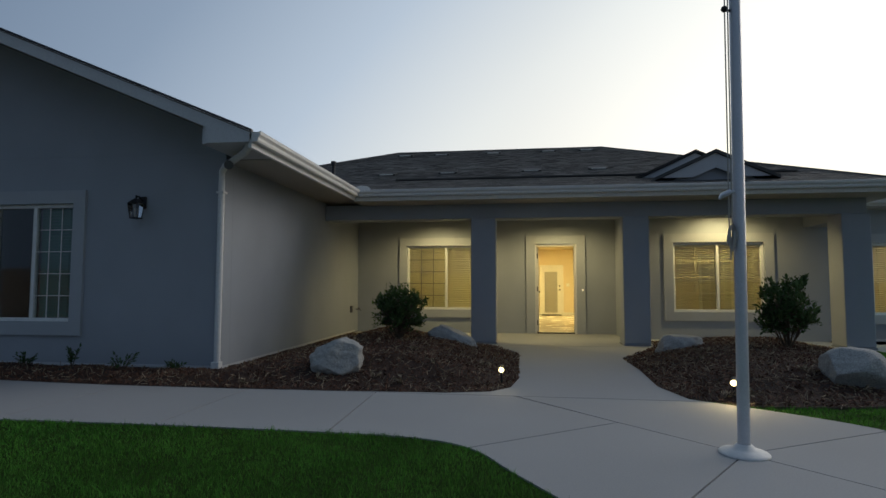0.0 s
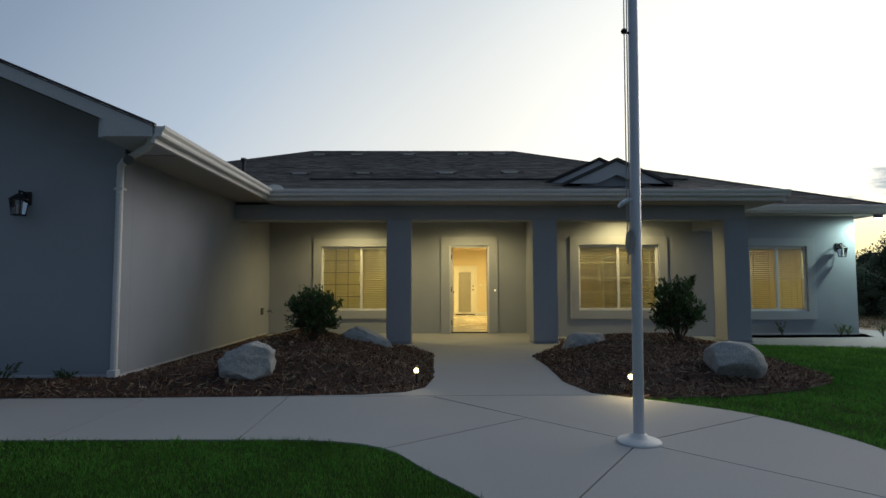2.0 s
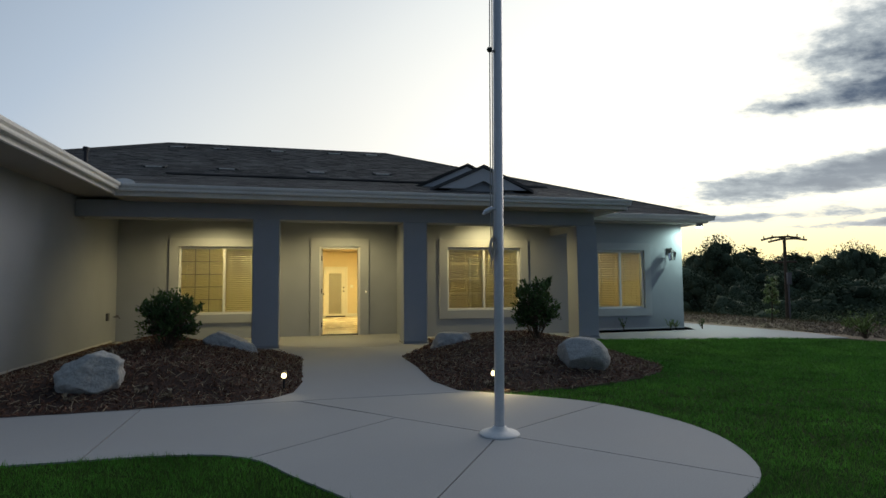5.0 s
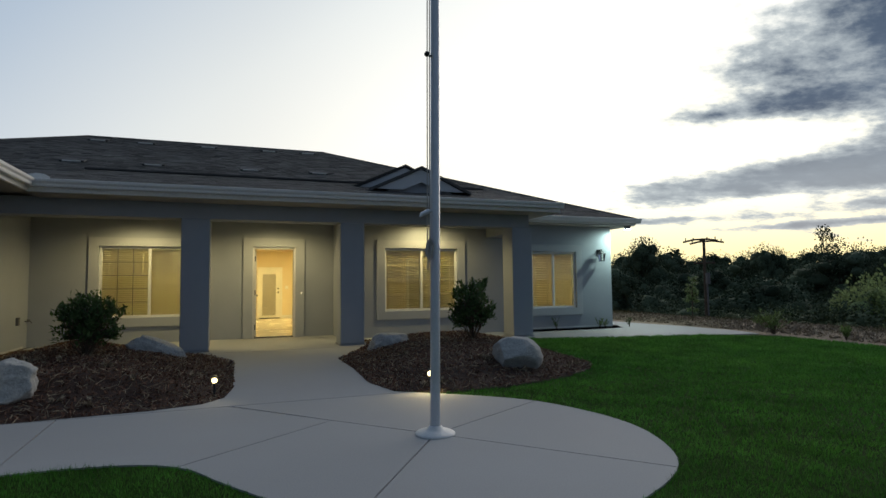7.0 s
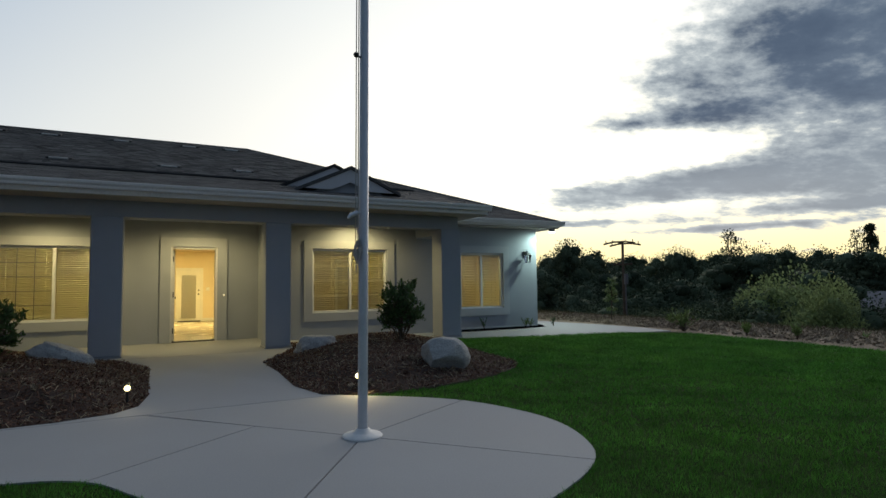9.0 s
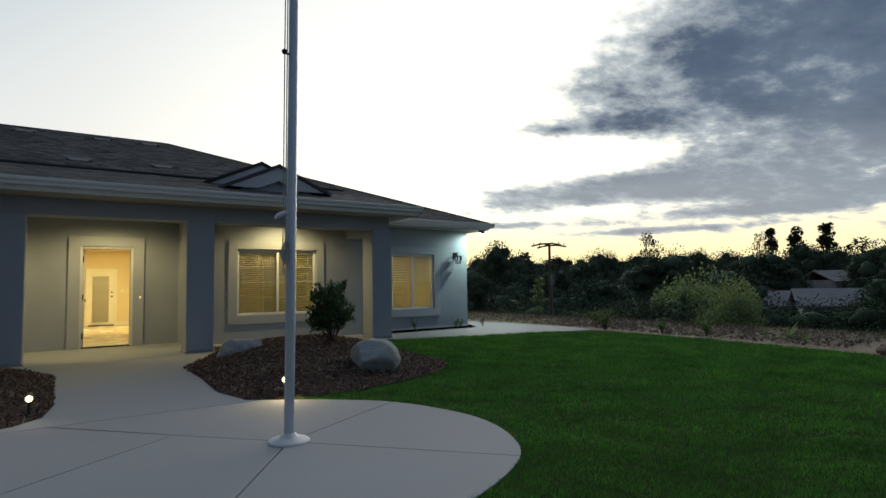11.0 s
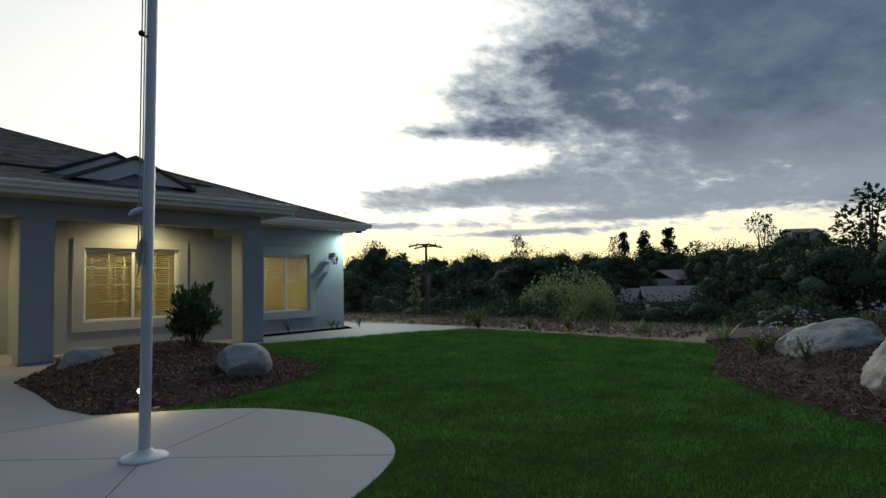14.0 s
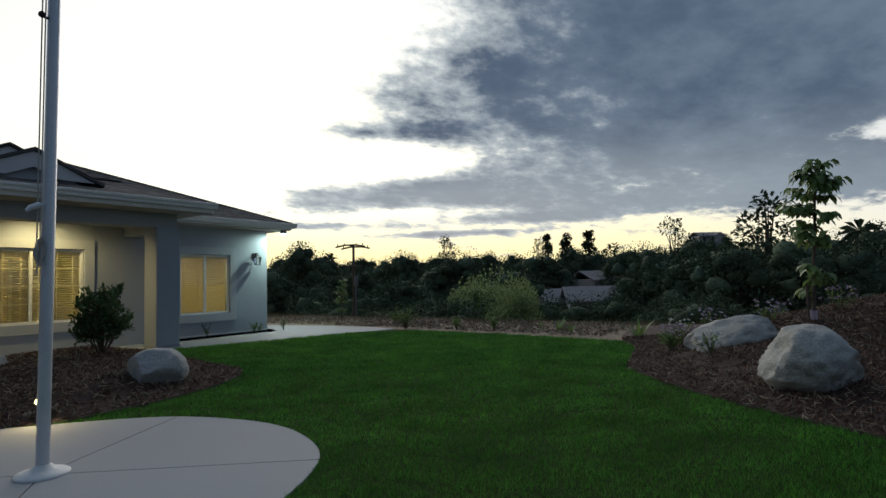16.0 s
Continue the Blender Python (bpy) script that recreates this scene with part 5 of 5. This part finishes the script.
def blades(name, pts, tall, wide, mat, seed, label, category, lean=0.35, furrow=0.0):
    rg = np.random.default_rng(seed)
    n = len(pts)
    a = rg.uniform(0, 2 * np.pi, n)
    h = tall * rg.uniform(0.55, 1.2, n)
    if furrow:
        u = (pts[:, 0] * 0.80 + pts[:, 1] * 0.60) / 0.62 + 0.22 * np.sin(pts[:, 0] * 1.3 - pts[:, 1] * 1.9) + 0.10 * np.sin(pts[:, 0] * 4.1 - pts[:, 1] * 5.3)
        patch = 0.5 + 0.5 * np.sin(pts[:, 0] * 2.2 + 1.3 * np.sin(pts[:, 1] * 1.7)) * np.sin(pts[:, 1] * 2.6 + 0.9 * np.sin(pts[:, 0] * 2.3))
        h *= 1 - furrow * np.exp(-((u % 1.0 - 0.5) / 0.13) ** 2) * patch
        clump = np.sin(pts[:, 0] * 23 + 2.1 * np.sin(pts[:, 1] * 17)) * np.sin(pts[:, 1] * 27 + 1.7 * np.sin(pts[:, 0] * 19))
        h *= (0.86 + 0.28 * patch) * (1 + 0.38 * clump)
    w = np.asarray(wide) * rg.uniform(0.7, 1.3, n)
    side = np.stack([np.cos(a), np.sin(a), 0 * a], -1) * (w / 2)[:, None]
    tip = np.stack([rg.normal(0, lean, n), rg.normal(0, lean, n), np.ones(n)], -1) * h[:, None]
    v = np.empty((n, 3, 3))
    v[:, 0], v[:, 1], v[:, 2] = pts - side, pts + side, pts + tip
    me = bpy.data.meshes.new(name)
    me.vertices.add(3 * n)
    me.vertices.foreach_set("co", v.ravel())
    me.loops.add(3 * n)
    me.loops.foreach_set("vertex_index", np.arange(3 * n))
    me.polygons.add(n)
    me.polygons.foreach_set("loop_start", np.arange(0, 3 * n, 3))
    me.materials.append(mat)
    me.update()
    me.validate()
    tagged(new(name, me), label, category, kind="stuff")


def in_poly(x, y, poly):
    c = np.zeros(len(x), bool)
    j = len(poly) - 1
    for i in range(len(poly)):
        (xi, yi), (xj, yj) = poly[i], poly[j]
        m = (yi > y) != (yj > y)
        c ^= m & (x < (xj - xi) * (y - yi) / (yj - yi + 1e-12) + xi)
        j = i
    return c


def lawn_points(count, lo, hi, seed):
    """Spots on the turf whose distance from the start of the walk lies between lo and hi."""
    rg = np.random.default_rng(seed)
    got = []
    have = 0
    while have < count:
        d = np.sqrt(rg.uniform(lo * lo, hi * hi, 60000))
        a = rg.uniform(radians(-8), radians(165), 60000)
        x, y = d * np.cos(a), d * np.sin(a)
        ok_ = in_poly(x, y, LAWN) & ~in_poly(x, y, SLAB) & ~in_poly(x, y, BED_R) & ~in_poly(x, y, BED_L) & (x > -9)
        got.append(np.stack([x[ok_], y[ok_], np.full(ok_.sum(), -0.014)], -1))
        have += ok_.sum()
    return np.concatenate(got)[:count]


blades("grass", lawn_points(130000, 2.3, 5.0, 1), 0.038, 0.0042, GRASS, 2, "short green mown grass blades", "grass", furrow=0.6)
blades("grass", lawn_points(100000, 5.0, 8.5, 3), 0.038, 0.008, GRASS, 4, "short green mown grass further out", "grass", 0.5, furrow=0.7)
blades("grass", lawn_points(110000, 8.5, 14.5, 5), 0.045, 0.013, GRASS, 6, "short green mown grass at the lawn end", "grass", 0.75, furrow=0.7)


def around_points(count, seed):
    """Sparser turf under and behind the walk."""
    rg = np.random.default_rng(seed)
    x, y = rg.uniform(-8, 6, count * 2), rg.uniform(-8, 4.5, count * 2)
    ok_ = in_poly(x, y, LAWN) & ~in_poly(x, y, SLAB) & ((np.hypot(x, y) < 2.3) | (y < 0.3))
    x, y = x[ok_][:count], y[ok_][:count]
    return np.stack([x, y, np.full(len(x), -0.014)], -1)


blades("grass", around_points(60000, 11), 0.050, 0.012, GRASS, 12, "short green mown grass of the front lawn", "grass")


def strip_points(count, seed):
    rg = np.random.default_rng(seed)
    x, y = rg.uniform(11.2, 17, count * 3), rg.uniform(3.2, 20, count * 3)
    ok_ = (x > 11.9) & ~in_poly(x, y, SIDEWALK) & (rg.uniform(0, 1, len(x)) < np.clip((x - 11.5) / 3, 0.1, 1))
    x, y = x[ok_][:count], y[ok_][:count]
    return np.stack([x, y, np.array([land(a, b) for a, b in zip(x, y)]) - 0.01], -1)


blades("dry_grass", strip_points(9000, 8), 0.085, 0.02, TWIG, 9, "sparse dry straw grass on the soil bank", "dry grass", 0.5)


def rim_points(count, seed):
    rg = np.random.default_rng(seed)
    y = rg.uniform(2.5, 22, count)
    x = 14.9 + rg.normal(0, 0.5, count) + 0.3 * np.sin(y * 1.3)
    return np.stack([x, y, np.array([land(a, b) for a, b in zip(x, y)]) - 0.02], -1)


blades("tall_weeds", rim_points(4500, 31), 0.15, 0.022, WEED, 32, "tall dry weeds along the rim of the bank", "weeds", 0.45)


# ---- sapling ----
def curled_leaves(name, spots, size, mat, seed):
    """Long leaves that arch out and hang, three folded segments each."""
    r = random.Random(seed)
    verts, faces = [], []
    for p, out in spots:
        l = size * r.uniform(0.65, 1.2)
        d = (out + Vector((r.gauss(0, .35), r.gauss(0, .35), r.uniform(0.0, 0.6)))).normalized()
        sd = d.cross(Vector((0, 0, 1))).normalized()
        w, k, c = l * 0.19, len(verts), Vector(p)
        for f, ww in ((0, 0.25), (1, 1.0), (2, 0.85), (3, 0.05)):
            verts += [tuple(c - sd * w * ww), tuple(c + sd * w * ww)]
            if f:
                faces.append((k + 2 * f - 2, k + 2 * f - 1, k + 2 * f + 1, k + 2 * f))
            c = c + d * l / 3
            d = (d + Vector((0, 0, -1.05))).normalized()
    return mesh_of(name, verts, faces, mat)


def sapling(x, y, z, tall, wide, seed, label, stakes=True, leaf=0.22):
    t = thing("young_tree", label, "tree", at=pose(x, y, z))
    r = random.Random(seed)
    lean = Vector((0.0, -0.06, 1.0)) * tall
    part("trunk", tubed([(0, 0, -0.1), lean * 0.3 + Vector((0.02, 0.01, 0)), lean * 0.65, lean * 0.97], [tall * 0.013, tall * 0.011, tall * 0.008, 0.004], 8), BARK, t)
    spots = []
    for i in range(40):
        # a thin skirt low down, bare stem, then the crown
        f = r.uniform(0.14, 0.30) if i < 6 else r.uniform(0.42, 0.97)
        a = i * 2.4 + r.uniform(-0.5, 0.5)
        l = wide / 2 * r.uniform(0.45, 1.0) * (0.6 if i < 6 else 1.0 - 0.5 * max(0, f - 0.75) / 0.25)
        b = lean * f
        e = b + Vector((math.cos(a) * l, math.sin(a) * l, l * r.uniform(0.2, 0.9)))
        part("limb", tubed([b, b.lerp(e, 0.6) + Vector((0, 0, -0.02)), e], [0.008, 0.006, 0.003], 5), BARK, t)
        for k in range(13):
            p = b.lerp(e, r.uniform(0.25, 1.0))
            b2 = a + r.gauss(0, 1.0)
            spots.append((p, Vector((math.cos(b2), math.sin(b2), 0.2))))
    ob = new("foliage", curled_leaves("foliage", spots, leaf, LEAF_TREE, seed + 1))
    ob.parent = t
    if stakes:
        for dx in (-0.16, 0.17):
            part("stake", tubed([(dx, 0.05, -0.1), (dx, 0.05, 0.5)], 0.018, 8), BARK, t)
        part("tree_guard", tubed([(0.01, 0, 0.0), (0.01, 0, 0.13)], 0.05, 10), FLOWER, t)


sapling(9.45, 0.315, h_far(9.45, 0.315), 2.22, 0.80, 77, "staked young tree with long drooping leaves on the bed")
sapling(13.4, 13.8, land(13.4, 13.8), 1.35, 0.55, 88, "slender young tree with yellowish leaves by the bank", False, 0.13)


# ---- valley: trees, houses, poles ----
def bearing(px_, dist):
    """A spot at that many metres, by its bearing on a scale of 989 to the radian round 54.4 degrees east of the house's axis."""
    a = radians(54.4) + math.atan((px_ - 784) / 989)
    return dist * math.sin(a), dist * math.cos(a)


def tree_proto(name, seed, tall, wide, mat, label, bare=0.25, clumps=26, leaves=90, leaf=0.30, slim=False):
    r = random.Random(seed)
    t = thing(name, label, "tree", "valley trees", at=(0, -300, -40))
    bm = tubed([(0, 0, -1.0), (r.gauss(0, .1), r.gauss(0, .1), tall * 0.4), (r.gauss(0, .25), r.gauss(0, .25), tall * 0.85)], [tall * 0.03, tall * 0.02, tall * 0.006], 7)
    spots, lumps = [], []
    for i in range(clumps):
        h = tall * r.uniform(bare, 0.97)
        f = (h / tall - bare) / (1 - bare)
        rad = wide / 2 * (math.sin(math.pi * min(1, 0.18 + 0.8 * f)) ** 0.7 if not slim else (1.02 - f) ** 0.8)
        a = r.uniform(0, 6.28)
        l = rad * math.sqrt(r.uniform(0.05, 1.0)) * 0.85
        c = Vector((math.cos(a) * l, math.sin(a) * l, h))
        tube(bm, [(0, 0, h * 0.7), c], [tall * 0.008, tall * 0.002], 4)
        cr = wide * r.uniform(0.10, 0.2) * (0.6 if slim else 1)
        if not (bare > 0.3):
            lumps.append((c, cr))
        for k in range(leaves):
            v = Vector((r.gauss(0, 1), r.gauss(0, 1), r.gauss(0, 0.75)))
            v = v.normalized() * (0.45 + 0.5 * math.sqrt(r.random()))
            spots.append((c + v * cr, v.normalized()))
    part("trunk", bm, BARK, t)
    ob = new("crown", leaf_mesh("crown", spots, leaf, mat, seed, 0.75))
    ob.parent = t
    core = bmesh.new()
    for c, cr in lumps:
        q = cr * (0.50 if leaf > 0.2 else 0.36)
        m = Matrix.Translation(c) @ Matrix.Diagonal((q, q, q * 0.78, 1))
        made = bmesh.ops.create_icosphere(core, subdivisions=2, radius=1.0, matrix=m)["verts"]
        for v in made:
            d_ = v.co - c
            v.co = c + d_ * (1 + 0.7 * noise.noise(v.co * (2.2 / max(cr, 0.3))))
    if lumps:
        part("inner_crown", core, mat, t, "", True)
    else:
        core.free()
    return t


def palm_proto():
    r = random.Random(5)
    t = thing("palm_tree", "tall thin palm on the far slope", "palm tree", "valley palms", at=(0, -300, -40))
    part("trunk", tubed([(0, 0, -1), (0.1, 0, 6), (0.15, 0, 11.5)], [0.22, 0.17, 0.14], 8), BARK, t)
    verts, faces = [], []
    for i in range(30):
        a, e = r.uniform(0, 6.28), r.uniform(-0.7, 1.2)
        d = Vector((math.cos(a) * math.cos(e), math.sin(a) * math.cos(e), math.sin(e)))
        s_ = d.cross(Vector((0, 0, 1))).normalized() * 0.22
        p = Vector((0.15, 0, 11.5))
        q, q2 = p + d * 1.0, p + d * 1.9 + Vector((0, 0, -0.7))
        k = len(verts)
        verts += [tuple(v) for v in (p, q + s_, q2, q - s_)]
        faces += [(k, k + 1, k + 2), (k, k + 2, k + 3)]
    ob = new("crown", mesh_of("crown", verts, faces, LEAF_FAR))
    ob.parent = t
    return t


OAK = [tree_proto("oak_tree", 200 + i, 10, 9.0 + i, LEAF_FAR, "dark round-crowned evergreen tree in the valley", 0.12, 60, 230, 0.24) for i in range(4)]
SLIM = [tree_proto("cypress_tree", 220 + i, 10, 3.6, LEAF_FAR, "slim upright dark conifer on the skyline", 0.08, 50, 90, 0.26, True) for i in range(2)]
AIRY = [tree_proto("eucalyptus_tree", 230 + i, 10, 5.0, LEAF_FAR, "tall open-crowned tree on the skyline", 0.35, 24, 60, 0.30) for i in range(2)]
PALE = [tree_proto("willow_bush", 240 + i, 5, 6.5, LEAF_PALE, "pale green willow bush beyond the bank", 0.05, 60, 420, 0.13) for i in range(2)]
BRUSH = [tree_proto("brush", 250 + i, 5, 6.5, LEAF_FAR if i else LEAF_DULL, "low rounded evergreen brush on the slope", 0.03, 60, 400, 0.11) for i in range(3)]
PALM = palm_proto()
rt = random.Random(55)


def plant(proto, px_, top, dist, base=None, squash=1.0):
    """Stand a copy so that its top reaches top (rise over run, as seen from the walk)."""
    x, y = bearing(px_, dist)
    z = land(x, y)
    own = 11.5 + 0.8 if proto is PALM else (5.0 if proto in PALE or proto in BRUSH else 10.0)
    tall = 1.25 + top * dist - z
    k = max(tall / own, 0.2)
    m = pose(x, y, z, 0, 0, rt.uniform(0, 360)) @ Matrix.Diagonal((k * squash, k * squash, k, 1))
    c = copy_thing(proto, m)
    c.matrix_basis = m
    return c


up_ = lambda y: (497 - y) / 989
# single trees that stand out
for proto, x, y, dist, sq in ((OAK[0], 535, 441, 70, 0.75), (OAK[1], 500, 478, 62, 0.9), (PALM, 583, 445, 120, 1), (PALM, 640, 455, 110, 1), (PALM, 655, 462, 130, 1), (OAK[2], 720, 452, 90, 0.55),
                              (AIRY[0], 790, 422, 85, 0.7), (OAK[3], 805, 455, 75, 0.9), (OAK[0], 868, 458, 100, 0.6), (AIRY[1], 955, 428, 110, 0.6), (SLIM[0], 970, 419, 110, 0.9), (SLIM[1], 1005, 420, 105, 1.3),
                              (SLIM[0], 1043, 416, 105, 1.2), (OAK[1], 1005, 452, 95, 0.8), (AIRY[0], 1085, 444, 100, 1.2), (AIRY[1], 1195, 405, 90, 0.75), (OAK[2], 1160, 455, 85, 0.8), (OAK[3], 1230, 440, 205, 0.6), (OAK[1], 1264, 446, 205, 0.6), (OAK[0], 1288, 442, 205, 0.6),
                              (OAK[0], 1230, 452, 60, 0.9), (OAK[1], 1300, 466, 55, 1.0), (AIRY[0], 1362, 383, 48, 1.0), (OAK[2], 1390, 455, 45, 1.0), (OAK[3], 1470, 470, 42, 1.0), (PALM, 1530, 428, 60, 1.0), (OAK[0], 1560, 450, 60, 1.0),
                              (PALE[0], 862, 513, 34, 0.85), (PALE[1], 912, 532, 30, 0.6), (OAK[1], 1180, 470, 46, 0.9), (OAK[2], 1240, 474, 42, 0.9), (OAK[0], 1300, 470, 40, 0.9), (OAK[3], 1130, 500, 48, 0.8), (BRUSH[1], 1000, 548, 36, 1.0), (BRUSH[2], 1080, 545, 38, 1.0), (OAK[2], 735, 505, 48, 1.0), (OAK[1], 690, 500, 52, 1.0), (OAK[3], 605, 480, 66, 0.9), (OAK[0], 640, 486, 60, 0.9)):
    plant(proto, x, up_(y), dist, squash=sq)
for i in range(52):
    x = 440 + i * 26 + rt.uniform(-10, 10)
    plant(rt.choice(OAK), x, up_(rt.uniform(453, 471)), rt.uniform(80, 140), squash=rt.uniform(0.8, 1.15))
for i in range(26):
    x = rt.uniform(430, 1750)
    if 930 < x < 1140:
        continue
    plant(rt.choice(OAK), x, up_(rt.uniform(488, 530)), rt.uniform(38, 62), squash=rt.uniform(0.8, 1.2))
for i in range(18):
    x = rt.uniform(480, 1250)
    if 940 < x < 1130:
        continue
    plant(rt.choice(BRUSH), x, up_(rt.uniform(540, 568)), rt.uniform(25, 36), squash=rt.uniform(0.8, 1.3))


def far_house(px_, dist, ridge, wide, deep, turn, label):
    x, y = bearing(px_, dist)
    zt = 1.25 + up_(ridge) * dist
    h = thing("far_house", label, "house", "valley houses", at=pose(x, y, zt, 0, 0, turn))
    wall_ = part("wall", boxed(-wide / 2, wide / 2, -deep / 2, deep / 2, -6.0, -1.3), FAR_WALL, h)
    bm = bmesh.new()
    w, d = wide / 2 + 0.5, deep / 2 + 0.5
    prism(bm, [(-w, -d, -1.45), (-w, 0, 0), (-w, d, -1.45), (-w, d, -1.6), (-w, 0, -0.15), (-w, -d, -1.6)], (2 * w, 0, 0))
    part("roof", bm, FAR_ROOF, h)
    gx = wide * 0.2
    part("gable_roof", prism(bmesh.new(), [(gx - 1.9, -d - 0.5, -1.6), (gx, -d - 0.5, -0.55), (gx + 1.9, -d - 0.5, -1.6), (gx + 1.9, -d - 0.5, -1.75), (gx, -d - 0.5, -0.7), (gx - 1.9, -d - 0.5, -1.75)], (0, d, 0)), FAR_ROOF, h)
    part("gable_wall", prism(bmesh.new(), [(gx - 1.6, -d - 0.2, -6.0), (gx + 1.6, -d - 0.2, -6.0), (gx + 1.6, -d - 0.2, -1.7), (gx, -d - 0.2, -0.82), (gx - 1.6, -d - 0.2, -1.7)], (0, d, 0)), FAR_WALL, h)
    for i in range(3):
        cx = -wide / 2 + wide * (i + 0.5) / 3
        part("window", boxed(cx - 0.6, cx + 0.6, -deep / 2 - 0.03, -deep / 2 + 0.02, -3.2, -2.0), DARK_METAL, wall_)


far_house(552, 75, 520, 8, 6, -30, "tan house half hidden by the valley trees")
far_house(1070, 62, 512, 8, 6, -60, "low grey-roofed house among the valley trees")
far_house(985, 66, 515, 6, 5, -35, "pale house with grey roof among the valley trees")
far_house(1075, 92, 486, 9, 8, -40, "distant flat grey-roofed house on the slope")
far_house(1120, 130, 466, 12, 8, -50, "distant low house on the skyline slope")


def utility_pole(px_, dist, top):
    x, y = bearing(px_, dist)
    z, zt = land(x, y), 1.25 + up_(top) * dist
    u = thing("utility_pole", "dark wooden utility pole with bowed crossarms", "utility pole", at=pose(x, y, z, 0, 0, -62))
    h = zt - z
    part("post", tubed([(0, 0, -1), (0.02, 0, h)], [0.085, 0.062], 10), BARK, u)
    for dz, l, dy, bow in ((0.0, 0.74, -0.45, 0.09), (-0.04, 0.74, 0.45, 0.09), (-1.05, 0.45, 0.0, 0.0)):
        arm = part("crossarm", tubed([(-l, dy, h + dz - bow), (-l * 0.4, dy, h + dz), (l * 0.4, dy, h + dz), (l, dy, h + dz - bow)], 0.045, 6), BARK, u)
        for sx in (-l * 0.85, -l * 0.4, l * 0.4, l * 0.85):
            part("insulator", tubed([(sx, dy, h + dz - 0.05), (sx, dy, h + dz + 0.09)], 0.022, 6), DARK_METAL, arm)
    part("brace", tubed([(0, -0.52, h - 0.02), (0, 0.52, h - 0.05)], 0.035, 6), BARK, u)
    part("transformer", tubed([(0.16, -0.08, h - 2.0), (0.16, -0.08, h - 1.5)], 0.10, 10), VENT_METAL, u)
    part("guard_pipe", tubed([(0.14, -0.05, 0), (0.12, -0.05, h - 2.0)], 0.035, 8), VENT_METAL, u)


far_house(1254, 215, 430, 9, 7, -50, "large pale house on a distant wooded hilltop")
utility_pole(627, 28, 431)
